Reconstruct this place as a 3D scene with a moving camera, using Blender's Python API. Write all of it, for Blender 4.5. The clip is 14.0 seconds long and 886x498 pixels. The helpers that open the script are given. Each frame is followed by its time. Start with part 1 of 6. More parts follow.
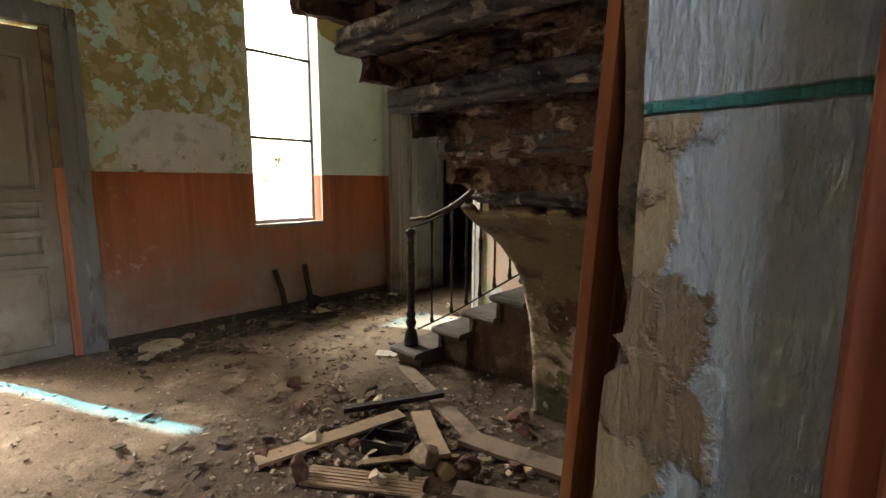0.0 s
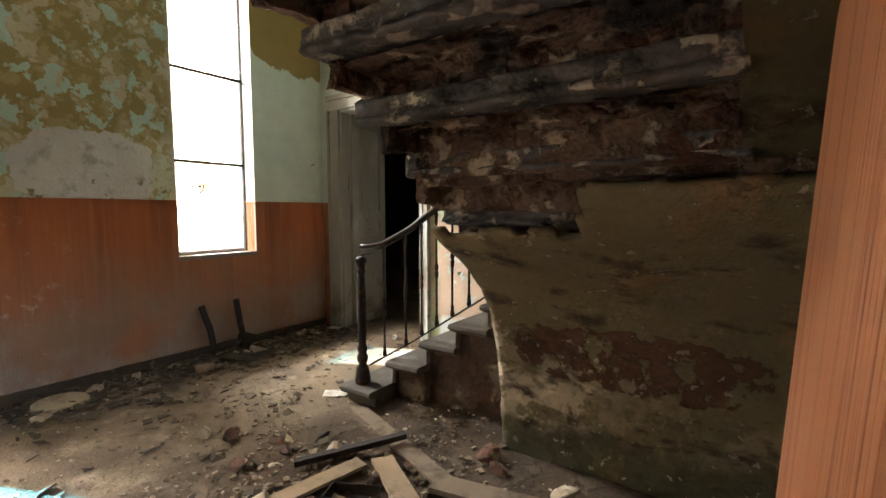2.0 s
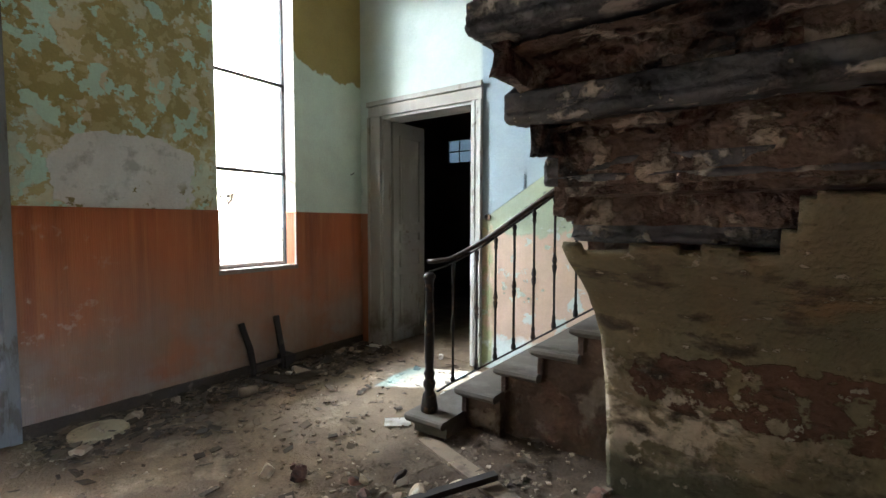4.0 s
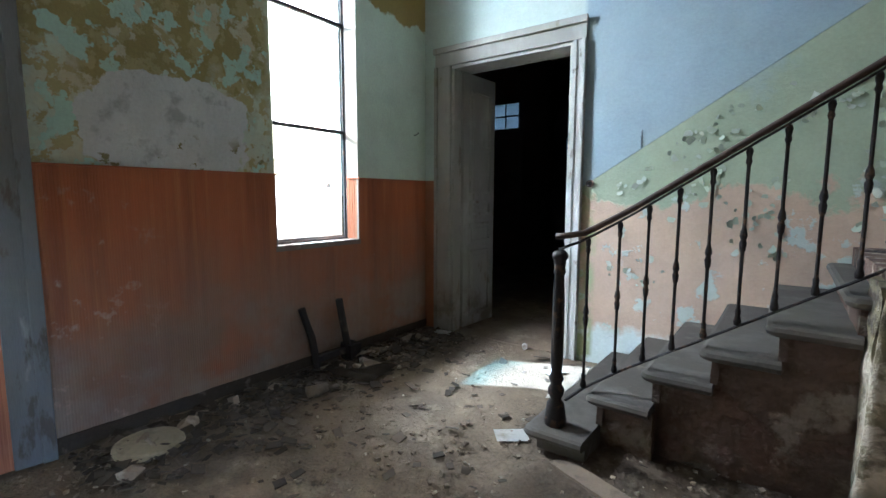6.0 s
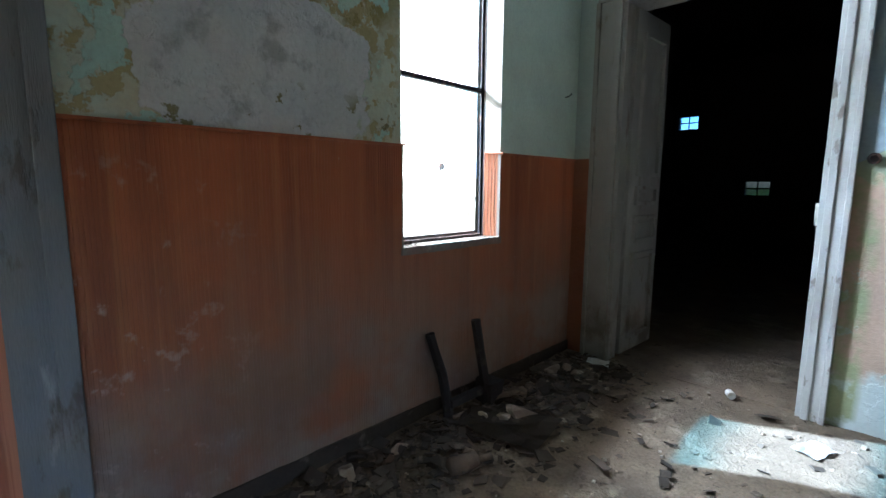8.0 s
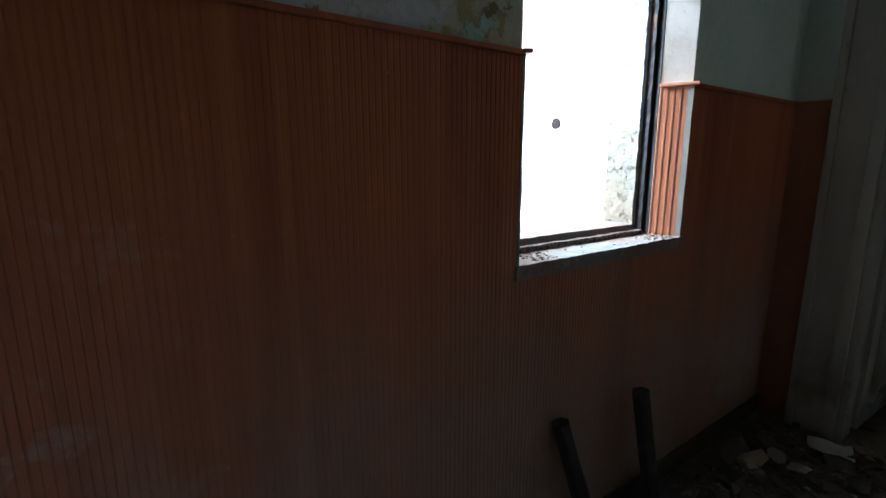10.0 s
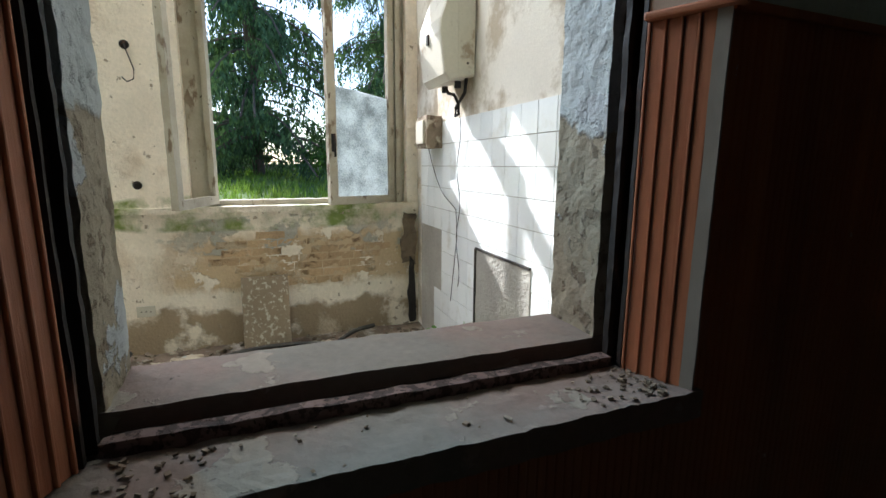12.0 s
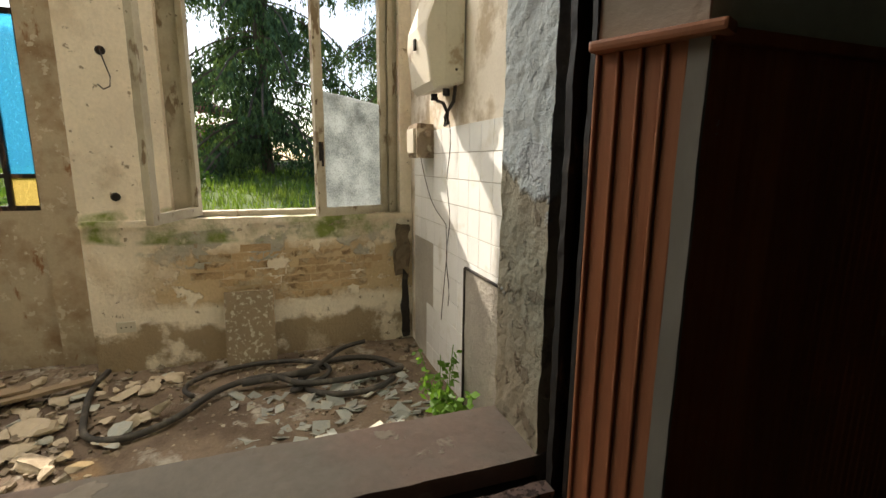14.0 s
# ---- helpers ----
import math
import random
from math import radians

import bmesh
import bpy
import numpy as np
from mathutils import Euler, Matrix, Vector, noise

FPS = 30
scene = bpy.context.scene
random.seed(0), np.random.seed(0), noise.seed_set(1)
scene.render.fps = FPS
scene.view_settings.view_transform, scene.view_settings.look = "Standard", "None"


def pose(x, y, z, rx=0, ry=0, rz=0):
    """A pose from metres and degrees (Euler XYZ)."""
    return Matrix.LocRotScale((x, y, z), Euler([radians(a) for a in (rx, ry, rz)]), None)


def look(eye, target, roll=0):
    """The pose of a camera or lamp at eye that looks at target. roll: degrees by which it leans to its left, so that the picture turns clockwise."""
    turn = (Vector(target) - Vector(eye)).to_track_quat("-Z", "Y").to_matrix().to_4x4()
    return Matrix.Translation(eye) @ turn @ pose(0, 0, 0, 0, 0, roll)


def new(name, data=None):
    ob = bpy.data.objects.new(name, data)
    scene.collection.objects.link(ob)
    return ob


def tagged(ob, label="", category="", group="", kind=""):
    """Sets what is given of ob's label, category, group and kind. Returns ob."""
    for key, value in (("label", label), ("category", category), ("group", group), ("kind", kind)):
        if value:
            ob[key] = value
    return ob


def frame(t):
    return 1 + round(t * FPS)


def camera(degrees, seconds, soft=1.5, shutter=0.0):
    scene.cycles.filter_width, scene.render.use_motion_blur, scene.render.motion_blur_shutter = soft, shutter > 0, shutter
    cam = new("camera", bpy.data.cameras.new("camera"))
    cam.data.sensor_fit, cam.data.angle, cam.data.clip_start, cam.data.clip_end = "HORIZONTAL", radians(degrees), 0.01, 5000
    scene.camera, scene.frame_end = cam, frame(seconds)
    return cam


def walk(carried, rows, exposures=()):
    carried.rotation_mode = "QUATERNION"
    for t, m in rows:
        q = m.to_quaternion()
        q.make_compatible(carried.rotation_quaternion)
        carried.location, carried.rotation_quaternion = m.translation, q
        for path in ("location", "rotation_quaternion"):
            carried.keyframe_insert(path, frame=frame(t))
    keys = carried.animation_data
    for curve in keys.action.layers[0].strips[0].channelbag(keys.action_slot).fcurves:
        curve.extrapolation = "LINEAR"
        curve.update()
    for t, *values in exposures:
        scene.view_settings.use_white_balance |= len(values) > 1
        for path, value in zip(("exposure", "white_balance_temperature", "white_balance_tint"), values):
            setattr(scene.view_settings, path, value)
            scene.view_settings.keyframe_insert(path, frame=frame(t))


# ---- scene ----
cam = camera(87.3, 14.0)
METRES, EYE, TILT, LEAN, TURN = 6.5, 1.5, 0.0, 0.0, 43.6
ROWS = [
    (0.0, 0.0, 0.0, 0.0, 0.04, -8.27, -0.27),
    (0.5, -0.0057, 0.0154, -0.0082, -1.11, -8.44, -0.08),
    (1.0, -0.0179, 0.0216, -0.0155, -3.18, -7.63, 0.06),
    (1.5, -0.0234, 0.021, -0.0106, -5.72, -6.11, 0.08),
    (2.0, -0.0293, 0.0311, -0.0069, -8.73, -4.61, 0.13),
    (4.5, -0.1362, 0.1191, -0.0053, -8.52, -3.22, -0.13),
    (5.0, -0.1554, 0.161, -0.0089, -8.63, -4.21, -0.24),
    (5.5, -0.1681, 0.1895, -0.0142, -8.05, -5.51, -0.17),
    (6.0, -0.1943, 0.2218, -0.016, -6.87, -6.36, -0.21),
    (6.5, -0.2039, 0.2661, -0.0227, -5.93, -6.6, -0.34),
    (7.0, -0.2137, 0.3116, -0.0213, -5.21, -6.82, -0.33),
    (7.5, -0.251, 0.3646, -0.0221, -2.61, -7.18, -0.31),
    (8.0, -0.2867, 0.4109, -0.0223, 1.02, -7.86, -0.44),
    (8.5, -0.3106, 0.4733, -0.0249, 3.83, -8.77, -0.49),
    (9.0, -0.3236, 0.5143, -0.0306, 6.61, -9.87, -0.37),
    (11.5, -0.2714, 0.7578, -0.0315, 19.85, -10.41, -0.13),
    (12.0, -0.2456, 0.7876, -0.0234, 25.08, -10.16, -0.39),
    (12.5, -0.2205, 0.8035, -0.014, 29.49, -10.11, -0.54),
    (13.0, -0.2206, 0.8121, -0.012, 32.95, -10.02, -0.59),
    (13.5, -0.2308, 0.8231, -0.0071, 34.34, -9.88, -0.58),
    (14.0, -0.237, 0.8286, -0.0078, 26.89, -10.6, -0.48),
]
EXPOSURES = [(0.0, 5.2, 7000, 14), (2.2, 5.55, 6700, 13), (4.3, 5.5, 5500, 9), (7.0, 5.1, 5000, 8), (9.0, 4.65, 4800, 8), (11.3, 2.1, 5200, 8), (12.0, 1.15, 5600, 9), (12.5, 0.95, 6200, 11), (14.0, 0.78, 7200, 12)]
walk(cam, [(t, pose(0, 0, EYE, TILT, LEAN, TURN) @ pose(METRES * x, METRES * y, METRES * z, 90 + pitch, roll, yaw)) for t, x, y, z, yaw, pitch, roll in ROWS], EXPOSURES)

# ---- light ----
SUN = Vector((1.0, 0.45, -0.87)).normalized()
world = bpy.data.worlds.new("world")
scene.world = world
world.use_nodes = True
wn = world.node_tree
sky = wn.nodes.new("ShaderNodeTexSky")
sky.sky_type = "NISHITA"
sky.sun_disc = False
sky.sun_elevation = math.asin(-SUN.z)
sky.sun_rotation = math.atan2(-SUN.x, -SUN.y)
back = wn.nodes["Background"]
back.inputs["Strength"].default_value = 0.15
wn.links.new(sky.outputs[0], back.inputs["Color"])
sun = new("sun", bpy.data.lights.new("sun", "SUN"))
sun.data.energy, sun.data.angle, sun.data.color = 5.0, radians(0.8), (1.0, 0.95, 0.86)
sun.matrix_world = look((-20, -5, 15), Vector((-20, -5, 15)) + SUN)


def window_light(name, eye, target, wide, high, watts, colour=(0.86, 0.93, 1.0)):
    lamp = new(name, bpy.data.lights.new(name, "AREA"))
    lamp.data.shape, lamp.data.size, lamp.data.size_y = "RECTANGLE", wide, high
    lamp.data.energy, lamp.data.color = watts, colour
    lamp.matrix_world = look(eye, target)
    return lamp


# sky light at the openings: unseen porch fanlights, head of the hall window, open garden door, unseen window of the
# front room
# fill lamp at the unseen fanlights, added to brighten the porch
window_light("fanlight_fill", (-8.55, 0.6, 4.62), (-6.2, 1.0, 0.4), 6.2, 0.9, 150, (1.0, 0.97, 0.92))
window_light("window_sky", (-5.42, 2.78, 3.55), (0, 2.9, 2.6), 0.74, 1.1, 0.6)
window_light("door_sky", (-5.46, -0.85, 1.35), (0, 0.4, 1.0), 1.2, 2.6, 0.35)
# fill lamp at an unseen high window, added to light the wallpaper
window_light("front_east_fill", (3.15, -0.9, 3.45), (-0.3, 0.4, 1.3), 1.4, 1.4, 3.2, (1.0, 0.96, 0.90))


# ---- materials ----
class Tree:
    """Short hand for shader nodes."""

    def __init__(self, name):
        self.mat = bpy.data.materials.new(name)
        self.mat.use_nodes = True
        self.nt = self.mat.node_tree
        self.bsdf = self.nt.nodes["Principled BSDF"]
        self.pos = self.nt.nodes.new("ShaderNodeNewGeometry").outputs["Position"]
        xyz = self.nt.nodes.new("ShaderNodeSeparateXYZ")
        self.nt.links.new(self.pos, xyz.inputs[0])
        self.axis = dict(x=xyz.outputs[0], y=xyz.outputs[1], z=xyz.outputs[2])

    def put(self, socket, value):
        if hasattr(value, "is_output"):
            self.nt.links.new(value, socket)
        else:
            socket.default_value = value

    def math(self, op, a, b=0.0, clamp=False):
        n = self.nt.nodes.new("ShaderNodeMath")
        n.operation, n.use_clamp = op, clamp
        self.put(n.inputs[0], a)
        self.put(n.inputs[1], b)
        return n.outputs[0]

    def noise(self, scale, detail=5.0, seed=0.0, stretch=(1, 1, 1), rough=0.6, warp=0.0):
        m = self.nt.nodes.new("ShaderNodeMapping")
        m.inputs["Location"].default_value = (seed * 3.7, seed * 1.3, seed * 2.1)
        m.inputs["Scale"].default_value = stretch
        self.nt.links.new(self.pos, m.inputs[0])
        n = self.nt.nodes.new("ShaderNodeTexNoise")
        n.inputs["Scale"].default_value, n.inputs["Detail"].default_value = scale, detail
        n.inputs["Roughness"].default_value, n.inputs["Distortion"].default_value = rough, warp
        self.nt.links.new(m.outputs[0], n.inputs["Vector"])
        return n.outputs[0]

    def ramp(self, value, lo, hi):
        n = self.nt.nodes.new("ShaderNodeMapRange")
        n.clamp = True
        self.put(n.inputs[0], value)
        n.inputs[1].default_value, n.inputs[2].default_value = lo, hi
        return n.outputs[0]

    def mix(self, f, a, b, mode="MIX"):
        n = self.nt.nodes.new("ShaderNodeMix")
        n.data_type, n.blend_type = "RGBA", mode
        self.put(n.inputs[0], f)
        self.put(n.inputs[6], (*a, 1) if isinstance(a, tuple) else a)
        self.put(n.inputs[7], (*b, 1) if isinstance(b, tuple) else b)
        return n.outputs[2]

    def mask(self, spec):
        kind = spec[0]
        if kind == "noise":     # scale, lo, hi, seed[, stretch]
            return self.ramp(self.noise(spec[1], 7, spec[4], spec[5] if len(spec) > 5 else (1, 1, 1)), spec[2], spec[3])
        wob = self.math("MULTIPLY", self.math("SUBTRACT", self.noise(spec[-2], 6, 5.0), 0.5), spec[-1])
        if kind in ("above", "below"):      # axis, value, soft, scale, amount
            v = self.math("ADD", self.axis[spec[1]], wob)
            a, b = spec[2] - spec[3], spec[2] + spec[3]
            return self.ramp(v, a, b) if kind == "above" else self.ramp(v, b, a)
        if kind == "slope":     # axis, start, height, rise, soft, scale, amount: above a slanted line in z
            line = self.math("MULTIPLY_ADD", self.math("SUBTRACT", self.axis[spec[1]], spec[2]), spec[4])
            line.node.inputs[2].default_value = spec[3]
            v = self.math("ADD", self.math("SUBTRACT", self.axis["z"], line), wob)
            return self.ramp(v, -spec[5], spec[5])
        if kind == "blob":      # axis, centre, half, z centre, z half, soft, scale, amount
            a = self.math("POWER", self.math("ABSOLUTE", self.math("DIVIDE", self.math("SUBTRACT", self.axis[spec[1]], spec[2]), spec[3])), 3.0)
            b = self.math("POWER", self.math("ABSOLUTE", self.math("DIVIDE", self.math("SUBTRACT", self.axis["z"], spec[4]), spec[5])), 3.0)
            v = self.math("ADD", self.math("ADD", a, b), wob)
            return self.ramp(v, 1 + spec[6], 1 - spec[6])


def layered(name, base, layers=(), rough=0.9, leafy=0.0, bump=0.3, grain=60.0, var=0.22, metal=0.0, mottle=2.5, depth=0.004, stretch=(1, 1, 1), spec=0.25, per_object=0.0, per_island=0.0):
    """base colour with layers (colour, mask, mask ...) laid over it; edges of the layers stand in relief."""
    t = Tree(name)
    colour, height = base, None
    for col, *masks in layers:
        m = t.mask(masks[0])
        for spec2 in masks[1:]:
            m = t.math("MULTIPLY", m, t.mask(spec2))
        colour = t.mix(m, colour, col)
        height = m if height is None else t.math("ADD", height, m)
    fine = t.noise(grain, 6, 1.0, stretch)
    broad = t.noise(mottle, 6, 2.0, stretch, 0.65)
    tone = t.math("ADD", t.math("MULTIPLY", t.math("SUBTRACT", fine, 0.5), var * 1.6), t.math("MULTIPLY", t.math("SUBTRACT", broad, 0.5), var * 2.6))
    tone = t.math("ADD", tone, 1.0)
    if per_object:
        info = t.nt.nodes.new("ShaderNodeObjectInfo").outputs["Random"]
        tone = t.math("ADD", tone, t.math("MULTIPLY", t.math("SUBTRACT", info, 0.5), per_object))
    if per_island:
        isl = t.nt.nodes["Geometry"].outputs["Random Per Island"]
        tone = t.math("ADD", tone, t.math("MULTIPLY", t.math("SUBTRACT", isl, 0.5), per_island))
    vec = t.nt.nodes.new("ShaderNodeCombineColor")
    for i in range(3):
        t.put(vec.inputs[i], tone)
    colour = t.mix(1.0, colour, vec.outputs[0], "MULTIPLY")
    t.put(t.bsdf.inputs["Base Color"], colour)
    t.put(t.bsdf.inputs["Roughness"], t.math("ADD", t.math("MULTIPLY", t.math("SUBTRACT", broad, 0.5), 0.25), rough, True))
    t.bsdf.inputs["Metallic"].default_value = metal
    t.bsdf.inputs["Specular IOR Level"].default_value = spec
    h = t.math("MULTIPLY", fine, 1.0)
    h = t.math("ADD", h, t.math("MULTIPLY", broad, 0.6))
    if height is not None:
        h = t.math("ADD", h, t.math("MULTIPLY", height, 1.1))
    b = t.nt.nodes.new("ShaderNodeBump")
    b.inputs["Strength"].default_value, b.inputs["Distance"].default_value = bump, depth
    t.put(b.inputs["Height"], h)
    t.nt.links.new(b.outputs[0], t.bsdf.inputs["Normal"])
    if leafy:
        thin = t.nt.nodes.new("ShaderNodeBsdfTranslucent")
        t.put(thin.inputs[0], t.mix(1.0, colour, (1.0, 1.0, 0.5), "MULTIPLY"))
        mix = t.nt.nodes.new("ShaderNodeMixShader")
        mix.inputs[0].default_value = leafy
        t.nt.links.new(t.bsdf.outputs[0], mix.inputs[1])
        t.nt.links.new(thin.outputs[0], mix.inputs[2])
        t.nt.links.new(mix.outputs[0], t.nt.nodes["Material Output"].inputs[0])
    return t.mat


MINT, BLUE, OCHRE, CREAM = (0.52, 0.64, 0.58), (0.55, 0.68, 0.74), (0.30, 0.25, 0.11), (0.62, 0.52, 0.36)
WEST = layered("peeling_mint_plaster", (0.60, 0.70, 0.60), [
    ((0.60, 0.57, 0.40), ("noise", 2.4, 0.38, 0.58, 8.0), ("below", "y", 2.33, 0.05, 4.0, 0.2)),
    ((0.36, 0.31, 0.13), ("noise", 4.6, 0.44, 0.47, 3.0), ("below", "y", 2.33, 0.05, 4.0, 0.2), ("above", "z", 2.05, 0.10, 3.0, 1.3)),
    ((0.46, 0.41, 0.21), ("noise", 9.0, 0.52, 0.55, 12.0), ("below", "y", 2.33, 0.05, 4.0, 0.2)),
    ((0.52, 0.72, 0.63), ("noise", 5.2, 0.55, 0.57, 9.0), ("below", "y", 2.33, 0.05, 4.0, 0.2)),
    ((0.32, 0.25, 0.09), ("blob", "y", 3.9, 0.75, 3.75, 0.60, 0.05, 3.0, 1.6)),
    ((0.68, 0.70, 0.70), ("blob", "y", 1.62, 0.52, 1.84, 0.33, 0.02, 4.5, 1.7)),
    ((0.44, 0.46, 0.46), ("noise", 6.0, 0.57, 0.68, 2.0), ("blob", "y", 1.62, 0.52, 1.84, 0.33, 0.02, 4.5, 1.7)),
    ((0.26, 0.24, 0.12), ("noise", 8.0, 0.60, 0.62, 15.0), ("below", "z", 1.78, 0.05, 5.0, 0.2), ("below", "y", 2.33, 0.05, 4.0, 0.2)),
    ((0.16, 0.14, 0.11), ("noise", 34.0, 0.74, 0.76, 5.0)),
], rough=0.85, bump=0.6, grain=45, var=0.2, depth=0.008)
NORTH = layered("stair_wall_plaster", (0.32, 0.36, 0.255), [
    ((0.46, 0.34, 0.25), ("below", "z", 1.42, 0.02, 2.2, 1.1)),
    ((0.43, 0.48, 0.44), ("noise", 4.6, 0.57, 0.60, 6.0), ("below", "z", 1.5, 0.03, 3.0, 0.5)),
    ((0.56, 0.62, 0.60), ("below", "z", 0.25, 0.05, 4.0, 0.5)),
    ((0.30, 0.37, 0.41), ("slope", "x", -3.28, 1.57, 0.63, 0.004, 2.0, 0.0)),
    ((0.30, 0.33, 0.18), ("below", "x", -3.27, 0.02, 3.0, 0.05), ("below", "z", 1.4, 0.1, 3.0, 0.4), ("noise", 5.0, 0.40, 0.55, 3.0)),
    ((0.16, 0.14, 0.11), ("noise", 30.0, 0.745, 0.765, 5.0)),
    ((0.30, 0.36, 0.38), ("noise", 1.6, 0.52, 0.70, 13.0), ("above", "z", 1.9, 0.2, 2.0, 0.5)),
    ((0.44, 0.51, 0.47), ("below", "x", -3.42, 0.02, 3.0, 0.03)),
    ((0.30, 0.13, 0.07), ("below", "x", -4.6, 0.02, 3.0, 0.03), ("below", "z", 1.575, 0.004, 3.0, 0.01)),
], rough=0.85, bump=0.5, grain=45, var=0.16, depth=0.006)
PANEL = layered("orange_beadboard", (0.40, 0.125, 0.045), [
    ((0.24, 0.075, 0.03), ("noise", 1.3, 0.45, 0.70, 11.0, (1, 5, 0.35))),
    ((0.46, 0.17, 0.06), ("noise", 2.2, 0.52, 0.72, 31.0, (1, 9, 0.25))),
    ((0.26, 0.165, 0.11), ("noise", 1.8, 0.26, 0.56, 4.0), ("below", "z", 0.85, 0.40, 2.0, 0.6)),
    ((0.30, 0.24, 0.19), ("noise", 2.6, 0.42, 0.62, 14.0), ("below", "z", 0.50, 0.30, 2.0, 0.5)),
    ((0.46, 0.34, 0.27), ("noise", 7.0, 0.60, 0.68, 2.0), ("below", "y", 1.35, 0.25, 2.0, 0.5), ("below", "z", 1.35, 0.15, 2.0, 0.5)),
    ((0.46, 0.36, 0.30), ("noise", 42.0, 0.72, 0.75, 18.0)),
], rough=0.5, bump=0.25, grain=40, var=0.16, stretch=(1, 6, 0.3), depth=0.002, spec=0.35)
CASING = layered("weathered_grey_paint", (0.30, 0.29, 0.255), [
    ((0.22, 0.19, 0.15), ("noise", 7.0, 0.62, 0.68, 2.0, (1, 1, 0.4))),
    ((0.40, 0.39, 0.35), ("noise", 3.0, 0.55, 0.72, 7.0, (1, 1, 0.5))),
    ((0.17, 0.145, 0.115), ("noise", 3.5, 0.46, 0.62, 12.0), ("below", "z", 0.35, 0.2, 3.0, 0.4)),
], rough=0.75, bump=0.25, grain=60, stretch=(2, 2, 0.6), var=0.10)
CASING_BLUE = layered("weathered_blue_grey_paint", (0.21, 0.225, 0.235), [
    ((0.14, 0.13, 0.12), ("noise", 7.0, 0.56, 0.62, 2.0, (1, 1, 0.35))),
    ((0.40, 0.42, 0.42), ("noise", 5.0, 0.60, 0.68, 7.0, (1, 1, 0.3))),
], rough=0.75, bump=0.5, grain=50, stretch=(4, 4, 0.5), var=0.2)
# paler casing paint: the light on the right jamb is in the colour
CASING_LIT = layered("chipped_door_paint_lit", (0.42, 0.42, 0.39), [
    ((0.20, 0.18, 0.15), ("noise", 12.0, 0.60, 0.65, 3.0, (1, 1, 0.5))),
    ((0.32, 0.30, 0.26), ("noise", 3.0, 0.50, 0.72, 5.0, (1, 1, 0.5))),
], rough=0.75, bump=0.4, var=0.12)
WHITE_PAINT = layered("chipped_white_paint", (0.60, 0.58, 0.52), [
    ((0.28, 0.22, 0.16), ("noise", 12.0, 0.63, 0.67, 3.0)),
    ((0.45, 0.40, 0.32), ("noise", 3.0, 0.52, 0.72, 5.0)),
], rough=0.7, bump=0.4, var=0.12)
AGED_CREAM = layered("aged_cream_paint", (0.47, 0.42, 0.33), [
    ((0.20, 0.145, 0.095), ("noise", 11.0, 0.58, 0.63, 3.0, (1, 1, 0.4))),
    ((0.34, 0.29, 0.21), ("noise", 3.0, 0.48, 0.70, 5.0)),
    ((0.11, 0.08, 0.055), ("noise", 21.0, 0.66, 0.69, 9.0, (1, 1, 0.5))),
], rough=0.7, bump=0.5, var=0.16)
FLOOR = layered("dusty_earth_floor", (0.18, 0.137, 0.095), [
    ((0.135, 0.104, 0.075), ("noise", 1.3, 0.48, 0.66, 3.0)),
    ((0.30, 0.245, 0.18), ("noise", 2.6, 0.55, 0.72, 7.0)),
    # darker soil by the stairs and pier, with the shade there painted in
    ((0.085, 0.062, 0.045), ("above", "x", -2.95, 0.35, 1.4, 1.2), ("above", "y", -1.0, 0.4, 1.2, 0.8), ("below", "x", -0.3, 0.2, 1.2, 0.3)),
    ((0.125, 0.098, 0.071), ("noise", 5.5, 0.52, 0.60, 17.0), ("above", "x", -3.1, 0.3, 1.4, 1.0)),
    ((0.07, 0.055, 0.042), ("noise", 9.0, 0.62, 0.72, 9.0)),
], rough=0.97, bump=0.9, grain=55, var=0.5, depth=0.02, spec=0.1)
PORCH_FLOOR = layered("porch_rubble_floor", (0.22, 0.165, 0.12), [
    ((0.13, 0.095, 0.07), ("noise", 2.0, 0.45, 0.62, 3.0)),
    ((0.40, 0.36, 0.30), ("noise", 5.0, 0.56, 0.66, 7.0)),
], rough=0.97, bump=0.8, grain=60, var=0.4, depth=0.015, spec=0.1)
SOFFIT = layered("ruined_soffit_plaster", (0.185, 0.155, 0.095), [
    ((0.27, 0.22, 0.15), ("noise", 2.2, 0.47, 0.53, 3.0), ("below", "z", 0.62, 0.05, 3.0, 0.9)),
    ((0.46, 0.39, 0.30), ("noise", 5.5, 0.44, 0.50, 6.0), ("noise", 1.7, 0.38, 0.46, 6.0), ("below", "x", -1.05, 0.06, 2.5, 0.9), ("below", "z", 0.72, 0.03, 3.0, 0.5)),
    ((0.13, 0.07, 0.048), ("noise", 6.5, 0.44, 0.47, 4.0), ("blob", "x", -0.85, 0.62, 0.66, 0.17, 0.05, 7.0, 3.0)),
    ((0.10, 0.095, 0.06), ("below", "z", 0.2, 0.08, 3.0, 0.5)),
    ((0.26, 0.17, 0.095), ("noise", 2.6, 0.58, 0.70, 8.0)),
    ((0.075, 0.06, 0.045), ("noise", 3.4, 0.54, 0.66, 14.0, (1, 1, 2))),
    ((0.33, 0.29, 0.22), ("noise", 15.0, 0.63, 0.65, 21.0)),
], rough=0.9, bump=0.8, grain=40, var=0.3, depth=0.014)
BRICK = layered("old_red_brick", (0.16, 0.085, 0.064), [
    ((0.34, 0.27, 0.21), ("noise", 6.0, 0.53, 0.60, 4.0)),
    ((0.05, 0.04, 0.036), ("noise", 4.0, 0.48, 0.60, 7.0)),
], rough=0.95, bump=0.7, grain=40, var=0.35, depth=0.012, per_object=0.5)
